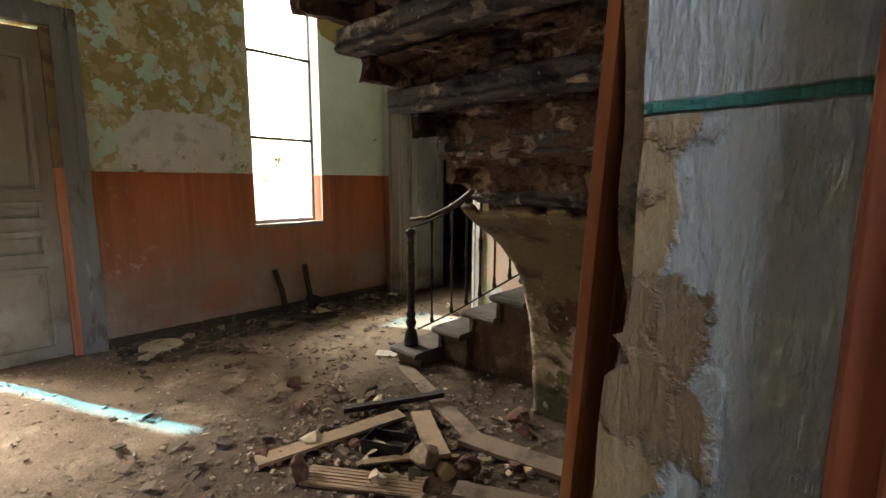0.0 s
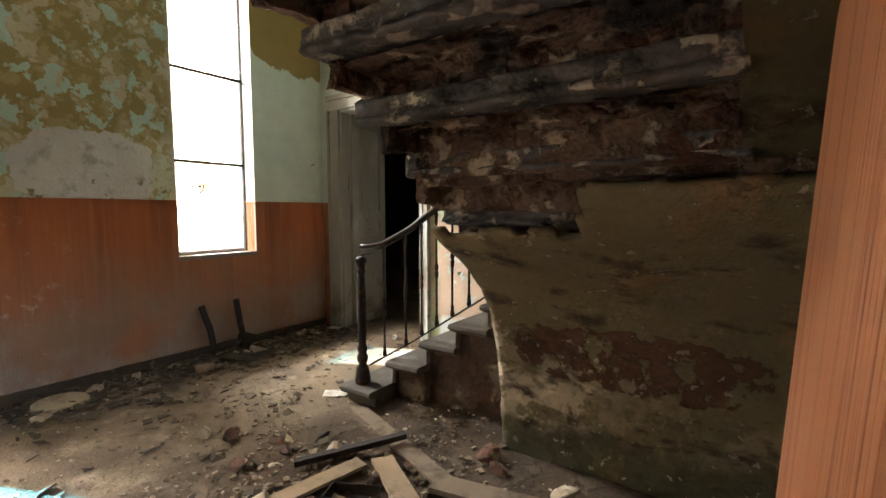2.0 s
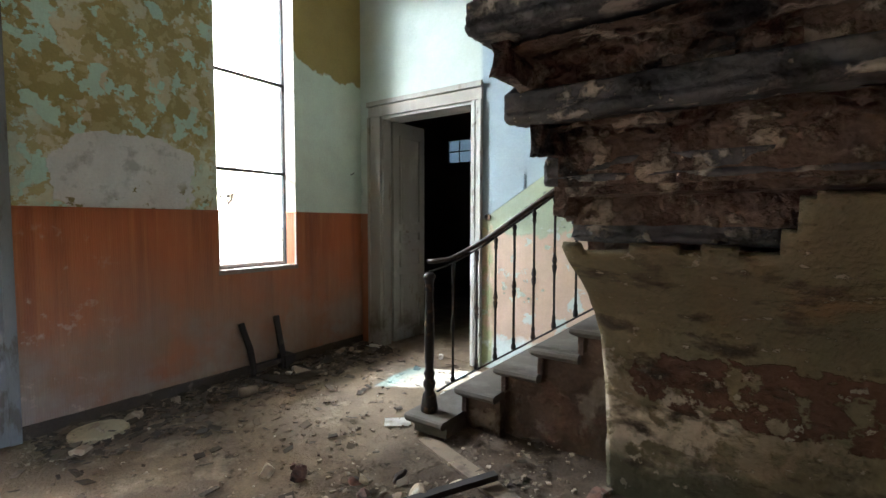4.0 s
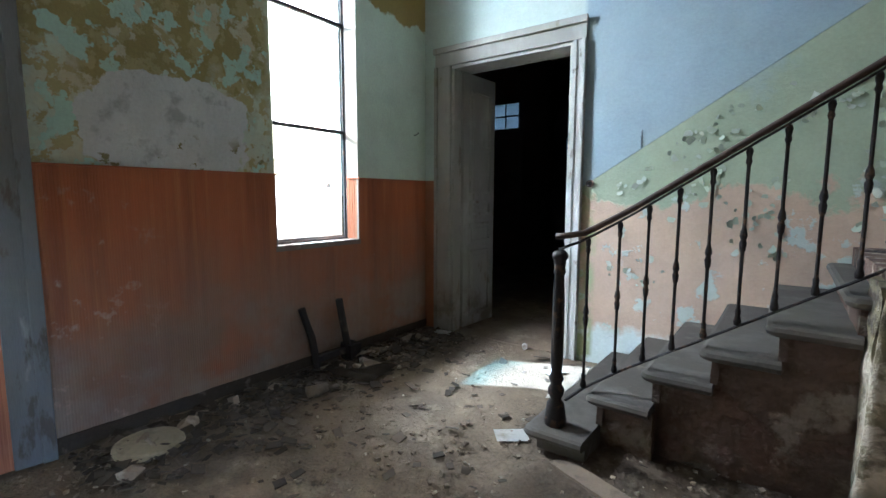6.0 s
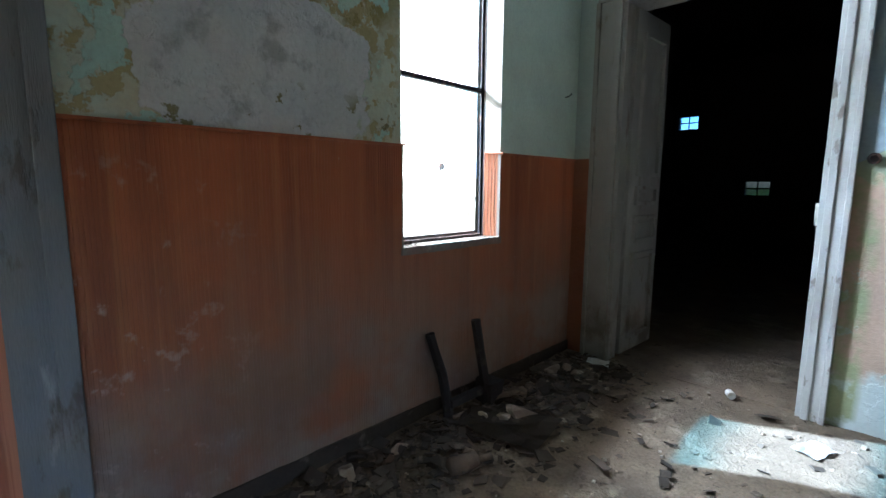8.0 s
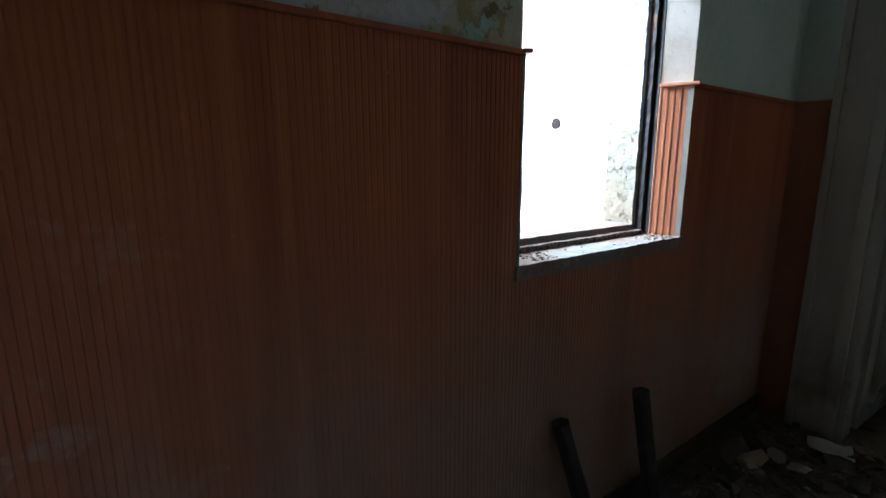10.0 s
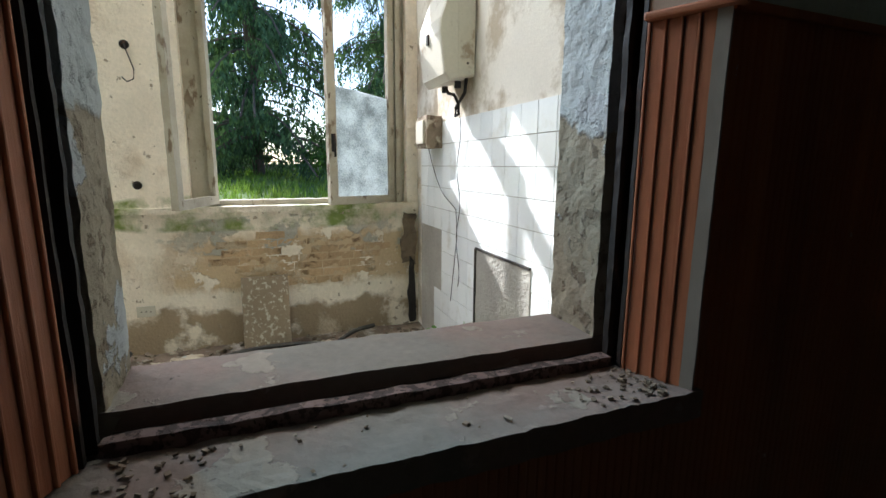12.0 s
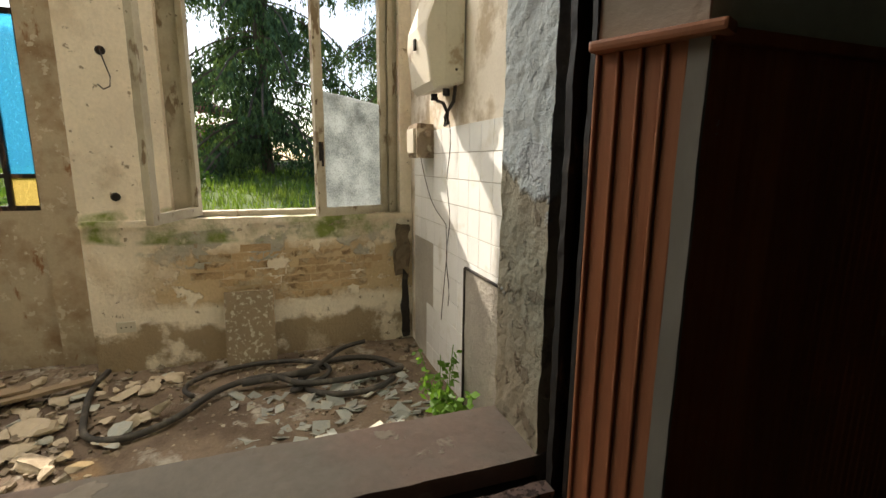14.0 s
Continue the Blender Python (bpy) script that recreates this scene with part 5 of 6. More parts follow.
# loose things on the porch floor
slab = thing("stone_slab", "speckled tan stone slab leaning on the porch wall", "stone slab", at=(-8.415, 2.42, -0.085))
part("slab", rough_box(-0.02, 0.02, 0.0, 0.345, 0.0, 0.58, 0.04, 0.003, 8), TERRAZZO, slab)
slab.matrix_basis = pose(-8.40, 2.425, -0.085, 0, -9, 0)


def ring_path(cx, cy, r, a0, a1, n, z=-0.045, squeeze=0.85, tilt=0.0):
    return [(cx + r * squeeze * math.sin(a0 + (a1 - a0) * i / n), cy + r * math.cos(a0 + (a1 - a0) * i / n), z + tilt * i / n) for i in range(n + 1)]


def eased(pts, n=6):
    """A smooth line through the points."""
    out = []
    p = [Vector(q) for q in (pts[0], *pts, pts[-1])]
    for a, b, c, d in zip(p, p[1:], p[2:], p[3:]):
        for i in range(n):
            t = i / n
            out.append(tuple(0.5 * (2 * b + (c - a) * t + (2 * a - 5 * b + 4 * c - d) * t * t + (3 * b - a - 3 * c + d) * t ** 3)))
    return out + [tuple(pts[-1])]


hose = ring_path(-7.98, 3.26, 0.34, 0.6, 6.4, 16, -0.05) + [(-7.84, 2.98, -0.01), (-8.02, 2.72, 0.0), (-7.98, 2.42, -0.03), (-7.72, 2.20, -0.05), (-7.58, 1.98, -0.05), (-7.66, 1.78, -0.05), (-7.95, 1.68, -0.05), (-8.28, 1.62, -0.04), (-8.5, 1.65, -0.02)]
cable("hose", eased(hose), 0.020, "dusty black hose coiled on the porch floor", RUBBER)
cable("hose", eased(ring_path(-8.10, 2.66, 0.47, 2.6, 7.4, 14, -0.045, 0.55) + [(-8.36, 3.22, -0.02), (-8.44, 3.45, 0.0)]), 0.017, "second loop of dusty black hose", RUBBER)
pipe = thing("pipe", "grey plastic pipe length lying on the hose", "pipe")
part("tube", tube([(-7.98, 2.55, -0.01), (-8.0, 3.05, 0.005)], 0.024, 10), RUBBER, pipe, "", True)
flag = thing("paper_strip", "torn strip of dark roofing felt hanging in the porch corner", "felt strip")
part("strip", rough_box(-8.58, -8.56, 3.74, 3.86, 0.50, 0.94, 0.03, 0.035, 9), GREY_PLANK, flag)
part("strip", rough_box(-8.585, -8.565, 3.80, 3.86, -0.05, 0.56, 0.04, 0.02, 7), DARK_WOOD, flag)

rng = random.Random(12)
spots = []
for _ in range(2600):
    x, y = rng.uniform(-8.8, -5.6), rng.uniform(0.2, 3.85)
    near = (y < 2.0) or (x < -8.1 and rng.random() < 0.6)
    size = rng.uniform(0.01, 0.04) * (1.5 if near else 0.8)
    spots.append((x, y, FLOOR_Z + 0.005, size, 0.6))
scatter("porch_crumbs", spots, STONES, "crumbled plaster and gravel over the porch floor", "rubble", 3)
flakes = [(rng.uniform(-8.0, -7.1), rng.uniform(2.5, 3.7), FLOOR_Z + 0.004, rng.uniform(0.05, 0.13), 0.12) for _ in range(120)]
scatter("slate_flakes", flakes, SLATE, "grey broken slate flakes on the floor", "slate", 5)


def one_stone(name, label, category, at, size, flat, material, seed, group):
    """A broken lump with flat facets and uneven edges."""
    r = random.Random(seed)
    bm = bmesh.new()
    bmesh.ops.create_icosphere(bm, subdivisions=2, radius=0.5)
    s = Vector((r.uniform(0.8, 1.3), r.uniform(0.6, 1.0), flat * r.uniform(0.7, 1.1))) * size
    cuts = [(Vector((r.gauss(0, 1), r.gauss(0, 1), r.gauss(0, 1))).normalized(), r.uniform(0.13, 0.34)) for _ in range(10)]
    off = Vector((seed * 0.37, seed * 0.11, 0))
    for v in bm.verts:
        c = v.co.copy()
        for n, d in cuts:
            k = c.dot(n) - d
            if k > 0:
                c -= n * k
        c += 0.045 * noise.noise_vector(c * 5 + off)
        v.co = Vector((c.x * s.x * 1.4, c.y * s.y * 1.4, c.z * s.z * 1.4))
    low = min(v.co.z for v in bm.verts)
    o = part(name, bm, material)
    o.matrix_basis = pose(at[0], at[1], at[2] - low - 0.008, 0, 0, r.uniform(0, 360))
    return tagged(o, label, category, group)


for i in range(90):
    y = rng.uniform(0.5, 2.1)
    x = -8.55 + rng.uniform(0, 1.5) * (1 - 0.3 * rng.random())
    one_stone("broken_stone", "flat pale broken stone on the porch floor", "stone", (x, y, FLOOR_Z + rng.uniform(0, 0.03)), rng.uniform(0.07, 0.19), rng.uniform(0.15, 0.45), PALE_STONES if i % 4 else SLATE, 100 + i, "broken stones on the porch floor")
for i, (x, y, s) in enumerate(((-7.50, 1.62, 0.17), (-7.42, 1.80, 0.11), (-7.65, 1.50, 0.18), (-7.9, 1.45, 0.2), (-8.28, 2.98, 0.15), (-7.62, 2.72, 0.1), (-7.45, 2.25, 0.09), (-8.2, 1.95, 0.16), (-8.35, 2.1, 0.13))):
    one_stone("broken_stone", "flat pale broken stone on the porch floor", "stone", (x, y, FLOOR_Z), s, 0.3, PALE_STONES, 170 + i, "broken stones on the porch floor")
for i in range(9):
    b = thing("broken_board", "grey weathered board fragment among the porch rubble", "board", "boards in the porch rubble")
    part("board", rough_box(-0.25, 0.25, -0.05, 0.05, 0, 0.02, 0.05, 0.004, 9), SLATE if i % 2 else PINE, b)
    b.matrix_basis = pose(rng.uniform(-8.7, -7.6), rng.uniform(0.3, 1.4), FLOOR_Z + 0.02 + 0.008 * i, rng.uniform(-5, 5), rng.uniform(-5, 5), rng.uniform(40, 120))


# weed growing in the corner by the tiles
def leaf_cloud(name, spots, material, label, category, seed, long=2.0, parent=None, droop=0.3, kind="stuff"):
    r = random.Random(seed)
    verts, faces = [], []
    for x, y, z, s in spots:
        d = Vector((r.uniform(-1, 1), r.uniform(-1, 1), r.uniform(-1, 0.5) - droop)).normalized()
        w = d.cross(Vector((r.uniform(-1, 1), r.uniform(-1, 1), r.uniform(-1, 1)))).normalized() * s / long
        p, n = Vector((x, y, z)), len(verts)
        verts += [tuple(p), tuple(p + d * s * 0.5 + w * 0.5), tuple(p + d * s), tuple(p + d * s * 0.5 - w * 0.5)]
        faces.append((n, n + 1, n + 2, n + 3))
    me = bpy.data.meshes.new(name)
    me.from_pydata(verts, [], faces)
    me.materials.append(material)
    ob = new(name, me)
    ob.parent = parent
    return tagged(ob, label, category, "", kind) if parent is None else ob


weed = thing("weed", "small bright green leafy weed sprouting by the tiles", "plant")
spots = []
for i in range(18):
    a, h = rng.uniform(0, 6.3), rng.uniform(0.14, 0.40)
    bx, by = -7.25 + rng.uniform(-0.07, 0.07), 3.70 + rng.uniform(-0.06, 0.06)
    tip = (bx + 0.20 * math.cos(a), by + 0.11 * math.sin(a), FLOOR_Z + h)
    part("stem", tube([(bx, by, FLOOR_Z - 0.01), ((bx + tip[0]) / 2, (by + tip[1]) / 2, FLOOR_Z + h * 0.6), tip], 0.003, 5), LEAF, weed)
    for k in range(12):
        f = rng.uniform(0.35, 1.05)
        spots.append((bx + (tip[0] - bx) * f + rng.uniform(-0.02, 0.02), by + (tip[1] - by) * f + rng.uniform(-0.02, 0.02), FLOOR_Z + h * f, rng.uniform(0.035, 0.07)))
leaf_cloud("leaves", spots, LEAF, "", "", 6, 1.5, weed, 0.0)


# ---- garden and distance ----
def ground_z(x):
    for (a, za), (b, zb) in zip(GRADE, GRADE[1:]):
        if x >= b:
            f = (a - x) / (a - b)
            return za + (zb - za) * f
    return GRADE[-1][1]


GRADE = ((-8.8, -0.25), (-10.5, 0.10), (-14.0, 0.55), (-22.0, 1.0), (-34.0, 1.25), (-60.0, 1.42), (-600.0, 1.45))
bm = bmesh.new()
xs = [-8.86, -9.3, -10.0, -10.5] + [-11 - 0.5 * i for i in range(46)] + [-40, -60, -120, -300, -600]
ys = [-600, -200, -60] + [-30 + i for i in range(51)] + [40, 80, 200, 600]
g = [[bm.verts.new((x, y, ground_z(x) + (0.10 * noise.noise(Vector((x * 0.6, y * 0.6, 0))) if -40 < x < -10 else 0))) for y in ys] for x in xs]
for i in range(len(xs) - 1):
    for j in range(len(ys) - 1):
        bm.faces.new((g[i][j], g[i][j + 1], g[i + 1][j + 1], g[i + 1][j]))
structure("ground", bm, GRASS, "rough sunny garden grass rising from the house", "ground", True)
rng = random.Random(21)
verts, faces = [], []
for _ in range(26000):
    x = -10.3 - 14 * rng.random() ** 1.3
    y = rng.uniform(-12, 7)
    z, h, a = ground_z(x) - 0.02, rng.uniform(0.08, 0.30), rng.uniform(0, 6.3)
    n, w = len(verts), rng.uniform(0.010, 0.024)
    lean = (rng.uniform(-0.1, 0.1), rng.uniform(-0.1, 0.1))
    verts += [(x - w * math.cos(a), y - w * math.sin(a), z), (x + w * math.cos(a), y + w * math.sin(a), z), (x + lean[0], y + lean[1], z + h)]
    faces.append((n, n + 1, n + 2))
me = bpy.data.meshes.new("grass")
me.from_pydata(verts, [], faces)
me.materials.append(GRASS_BLADE)
tagged(new("grass", me), "long bright green grass and weeds", "grass", "", "stuff")


def conifer(at, high, spread, seed, label):
    r = random.Random(seed)
    t = thing("conifer", label, "tree", "conifers in the garden", at=at)
    part("trunk", tube([(0, 0, -0.3), (0.05, 0, high * 0.3), (0, 0.05, high * 0.7), (0, 0, high)], 0.22, 8), BARK, t)
    spots = []
    limbs = bmesh.new()
    n_limb = 150
    for i in range(n_limb):
        f = (i + r.random()) / n_limb
        z0 = high * (0.045 + 0.935 * f)
        length = spread * (1.0 - 0.80 * f) * r.uniform(0.7, 1.12)
        a = r.uniform(0, 6.283)
        pts = []
        for k in range(5):
            q = k / 4
            pts.append(Vector((length * q * math.cos(a), length * q * math.sin(a), z0 + 0.12 * length * q - 0.55 * length * q * q)))
        one = tube(pts, 0.03 * (1.2 - f), 4)
        tmp = bpy.data.meshes.new("tmp")
        one.to_mesh(tmp)
        one.free()
        limbs.from_mesh(tmp)
        bpy.data.meshes.remove(tmp)
        for k in range(int(72 * length / spread) + 10):
            # strands of needles hanging from the limb
            q = r.random() ** 0.7
            j = min(3, int(q * 4))
            p = pts[j].lerp(pts[j + 1], q * 4 - j)
            side = r.gauss(0, 0.14 + 0.12 * q)
            hang = r.uniform(0.25, 0.95) * (1.1 - 0.5 * f)
            sx, sy = p.x - side * math.sin(a), p.y + side * math.cos(a)
            for m in range(9):
                w = m / 8
                spots.append((sx + r.gauss(0, 0.045 * (1.2 - w)), sy + r.gauss(0, 0.045 * (1.2 - w)), p.z - hang * w + r.gauss(0, 0.03), r.uniform(0.10, 0.22) * (1.15 - 0.5 * w)))
    part("branchwork", limbs, BARK, t)
    leaf_cloud("crown", spots, CONIFER, "", "", seed, 2.4, t, 1.6)
    return t


conifer((-21.5, 2.6, ground_z(-21.5)), 15.0, 3.7, 31, "tall dark green spruce with drooping branches")
conifer((-14.7, -6.6, ground_z(-14.7)), 13.0, 3.1, 32, "dark green spruce beside the garden wall")
conifer((-27.0, 8.5, ground_z(-27.0)), 15.0, 4.2, 33, "dark green spruce farther back")


def bush(at, r0, high, material, label, seed, count=900, category="bush"):
    r = random.Random(seed)
    b = thing("bush", label, category, at=at)
    part("stem", tube([(0, 0, -0.2), (0.05, 0.03, high * 0.5), (0.0, 0.0, high * 0.85)], 0.03, 6), BARK, b)
    spots = []
    for _ in range(count):
        a, q = r.uniform(0, 6.283), r.random() ** 0.6
        z = high * (0.12 + 0.9 * r.random())
        k = r0 * q * (1.1 - abs(z / high - 0.55)) * (0.8 + 0.4 * noise.noise(Vector((math.cos(a) * 2, math.sin(a) * 2, z + seed))))
        spots.append((k * math.cos(a), k * math.sin(a), z, r.uniform(0.06, 0.16)))
    leaf_cloud("leaves", spots, material, "", "", seed, 1.7, b, 0.1)


bush((-22.5, 0.9, ground_z(-22.5)), 1.0, 1.9, BUSH, "light green shrub by the iron fence", 41)
bush((-26.0, 0.4, ground_z(-26.0)), 1.0, 3.1, PINK_LEAF, "shrub with pink blossom", 42, 700)
bush((-20.0, 4.6, ground_z(-20.0)), 1.3, 1.0, BUSH, "low dark green shrub under the spruce", 43)
bush((-11.6, -0.55, ground_z(-11.6)), 0.55, 1.05, LEAF, "young leafy shrub outside the porch door", 44, 700)
bush((-14.5, -3.6, ground_z(-14.5)), 1.2, 0.75, LEAF, "bright green weeds outside the porch door", 45, 1200)
bush((-13.0, -1.9, ground_z(-13.0)), 1.0, 0.65, LEAF, "bright green weeds in the garden", 46, 1000)
bush((-17.5, 0.4, ground_z(-17.5)), 1.4, 0.6, BUSH, "low green weeds in the garden", 47, 1000)

fence = thing("iron_fence", "dark iron railing fence on a low wall", "fence")
FX = -25.0
part("base_wall", boxes((FX - 0.12, FX + 0.12, -30, 14, ground_z(FX) - 0.3, ground_z(FX) + 0.25)), CONCRETE, fence)
bar_me = mesh_of("bar", boxes((-0.012, 0.012, -0.012, 0.012, 0.0, 1.15)), IRON)
for i in range(110):
    b = new("bar", bar_me)
    b.parent = fence
    b.matrix_basis = pose(FX, -3.0 + 0.13 * i, ground_z(FX) + 0.2)
for z in (0.38, 1.22):
    part("rail", boxes((FX - 0.02, FX + 0.02, -3.0, 11.3, ground_z(FX) + z, ground_z(FX) + z + 0.04)), IRON, fence)


def apartment(at, turn):
    b = thing("apartment_building", "cream four-storey apartment block with brown shutters", "building", at=at, turn=turn)
    part("wall", boxes((-20, 0, 0, 11, -1, 12.6)), FACADE, b)
    bm = bmesh.new()
    for p in ([(-20.6, -0.7, 12.6), (0.7, -0.7, 12.6), (0.7, 11.7, 12.6), (-20.6, 11.7, 12.6), (-19, 5.5, 14.8), (-1, 5.5, 14.8)],):
        v = [bm.verts.new(q) for q in p]
        for q in ((0, 1, 5, 4), (1, 2, 5), (2, 3, 4, 5), (3, 0, 4), (3, 2, 1, 0)):
            bm.faces.new([v[i] for i in q])
    part("roof", bm, ROOF, b)
    part("drainpipe", boxes((0.0, 0.12, 0.05, 0.17, 0, 12.6)), ROOF, b)
    for s in range(4):
        z = 0.9 + 3.05 * s
        for y in (5.7,):
            w = part("window", boxes((0.0, 0.05, y, y + 0.75, z + 0.4, z + 1.9)), FACADE_DARK, b)
            part("sill", boxes((0.0, 0.12, y - 0.1, y + 0.85, z + 0.32, z + 0.4)), CONCRETE, w)
        for x in (-3.4, -8.0, -12.6):
            w = part("window", boxes((x, x + 1.5, -0.05, 0.0, z, z + 2.2)), FACADE_DARK, b)
            part("frame", boxes((x + 0.72, x + 0.78, -0.08, -0.05, z, z + 2.2)), CONCRETE, w)
            if s:
                bal = part("balcony", boxes((x - 0.9, x + 3.0, -1.2, 0.0, z - 0.2, z - 0.05)), CONCRETE, b)
                rails = bmesh.new()
                box(rails, x - 0.9, x + 3.0, -1.2, -1.16, z + 0.85, z + 0.92)
                for i in range(27):
                    box(rails, x - 0.9 + 0.15 * i, x - 0.87 + 0.15 * i, -1.2, -1.17, z - 0.05, z + 0.85)
                part("balcony_rail", rails, IRON, bal)
    return b


apartment((-71.5, -33.2, 1.3), -30)
house = thing("house", "low house with a dark overhanging roof and orange wall", "house", at=(-44.0, 1.2, 1.3))
part("wall", boxes((-6, 0, -7, 1.4, -0.5, 2.7)), BRICK, house)
bm = bmesh.new()
v = [bm.verts.new(q) for q in ((0.8, -8, 4.9), (0.8, 2.4, 2.9), (-7, 2.4, 2.9), (-7, -8, 4.9), (0.8, -8, 5.15), (0.8, 2.4, 3.15), (-7, 2.4, 3.15), (-7, -8, 5.15))]
for q in ((0, 1, 2, 3), (7, 6, 5, 4), (0, 4, 5, 1), (1, 5, 6, 2), (2, 6, 7, 3), (3, 7, 4, 0)):
    bm.faces.new([v[i] for i in q])
part("roof", bm, ROOF, house)
part("window", boxes((0.0, 0.04, -3, -1.5, 0.6, 1.9)), FACADE_DARK, house)
structure("road", boxes((-46, -36, -300, 300, 1.0, 1.36)), ASPHALT, "grey street beyond the garden", "road")
structure("wall_garden", boxes((-31.2, -31.0, -60, -4, 0.9, 1.75)), CONCRETE, "low grey garden wall by the street", "wall")


def parked_car(at, turn, material, label):
    c = thing("car", label, "car", "parked cars", at=at, turn=turn)
    bm = bmesh.new()
    prof = [(-2.1, 0.3), (2.1, 0.3), (2.1, 0.75), (1.2, 0.9), (0.55, 1.4), (-1.1, 1.42), (-1.9, 0.95), (-2.1, 0.85)]
    rings = [[bm.verts.new((x, y * (0.86 if z > 1.1 else 1.0), z)) for x, z in prof] for y in (-0.85, 0.85)]
    for i in range(len(prof)):
        bm.faces.new((rings[0][i], rings[0][(i + 1) % 8], rings[1][(i + 1) % 8], rings[1][i]))
    bm.faces.new(rings[0][::-1])
    bm.faces.new(rings[1])
    bmesh.ops.bevel(bm, geom=bm.edges[:], offset=0.06, segments=2, affect="EDGES")
    part("body", bm, material, c)
    part("window", boxes((-1.0, 0.4, -0.80, 0.80, 0.98, 1.32)), CAR_GLASS, c)
    for x in (-1.35, 1.35):
        for y in (-0.86, 0.68):
            w = part("wheel", tube([(x, y, 0.31), (x, y + 0.18, 0.31)], 0.31, 14), RUBBER, c)
            part("rim", tube([(x, y - 0.01, 0.31), (x, y + 0.19, 0.31)], 0.19, 12), CAR, w)


parked_car((-38.5, -13.6, 1.36), 82, CAR_BLUE, "blue-grey parked car by the street")
parked_car((-39.0, -19.2, 1.36), 84, CAR, "silver parked car by the street")


# ---- loose things in the hall ----
def plank(name, label, a, b, wide, thick, material, lift=0.0, roll=0.0, ribs=0):
    a, b = Vector(a), Vector(b)
    length = (b - a).length
    o = thing(name, label, "plank", "planks on the hall floor")
    part("board", rough_box(0, length, -wide / 2, wide / 2, 0, thick, 0.05, 0.003, 10), material, o)
    for i in range(ribs):
        y = -wide / 2 + wide * (i + 0.5) / ribs
        part("rib", boxes((0.005, length - 0.005, y - wide * 0.3 / ribs, y + wide * 0.3 / ribs, thick, thick + 0.004)), material, o)
    o.matrix_basis = pose(a.x, a.y, FLOOR_Z + lift, roll, -math.degrees(math.asin((b.z - a.z) / length)), math.degrees(math.atan2(b.y - a.y, b.x - a.x)))
    return o


plank("plank", "pale pine plank lying across the rubble", (-2.40, 1.02, 0), (-2.20, 1.92, 0.02), 0.11, 0.02, PINE, 0.015)
plank("plank", "dark charred batten lying on the rubble", (-2.52, 1.68, 0), (-2.16, 2.28, 0.03), 0.05, 0.035, DARK_WOOD, 0.03)
plank("plank", "long dusty plank running from the stair foot", (-2.86, 2.52, 0), (-1.70, 2.06, 0.01), 0.12, 0.02, GREY_PLANK, 0.004)
plank("plank", "short broken pine board", (-2.14, 2.03, 0), (-1.66, 1.72, 0.03), 0.13, 0.022, PINE, 0.025)
plank("plank", "wide grey board half buried by the pier", (-1.74, 2.02, 0), (-1.02, 2.16, 0.0), 0.15, 0.03, GREY_PLANK, 0.01)
plank("plank", "ribbed board lying face up", (-2.12, 1.16, 0), (-1.58, 1.52, 0.0), 0.16, 0.016, PINE, 0.004, 0, 6)
plank("plank", "grey board at the foot of the pier", (-1.45, 1.62, 0), (-0.80, 1.95, 0.0), 0.12, 0.025, GREY_PLANK, 0.01)
plank("plank", "pale splinter of board", (-1.95, 1.42, 0), (-1.72, 1.72, 0.02), 0.05, 0.015, PINE, 0.03)
tin = thing("metal_box", "crushed black metal box on the rubble", "box", at=(-1.98, 1.62, FLOOR_Z + 0.015), turn=25)
for d in ((-0.13, 0.13, -0.09, 0.09, 0.0, 0.006), (-0.13, 0.13, -0.09, -0.084, 0.006, 0.09), (-0.13, 0.13, 0.084, 0.09, 0.006, 0.07), (-0.13, -0.124, -0.084, 0.084, 0.006, 0.08), (0.124, 0.13, -0.084, 0.084, 0.006, 0.05)):
    part("side", rough_box(*d, 0.04, 0.004, 10), IRON, tin)
disc = thing("stone_disc", "round pale millstone-like lid lying on the floor", "lid", at=(-4.86, 1.225, FLOOR_Z - 0.004))
part("plate", turned([(0.17, 0.0), (0.19, 0.012), (0.185, 0.035), (0.165, 0.042), (0.05, 0.044), (0.045, 0.05), (0.02, 0.05), (0.018, 0.035)], 32), DISC, disc)

frame_wood = thing("wooden_stand", "charred legs of a broken wooden stand against the dado", "stand")
part("leg", tube([(-5.05, 2.60, -0.1), (-5.06, 2.60, 0.0), (-5.10, 2.59, 0.2), (-5.13, 2.55, 0.36), (-5.15, 2.53, 0.46)], 0.032, 6), DARK_WOOD, frame_wood)
part("leg", tube([(-5.02, 2.92, -0.1), (-5.03, 2.92, 0.08), (-5.06, 2.90, 0.28), (-5.09, 2.885, 0.49)], 0.032, 6), DARK_WOOD, frame_wood)
part("rail", boxes((-5.06, -5.02, 2.60, 2.96, 0.0, 0.05), bevel=0.006), DARK_WOOD, frame_wood)
part("foot", rough_box(-5.10, -4.96, 2.90, 3.02, -0.09, 0.08, 0.04, 0.012, 9), DARK_WOOD, frame_wood)


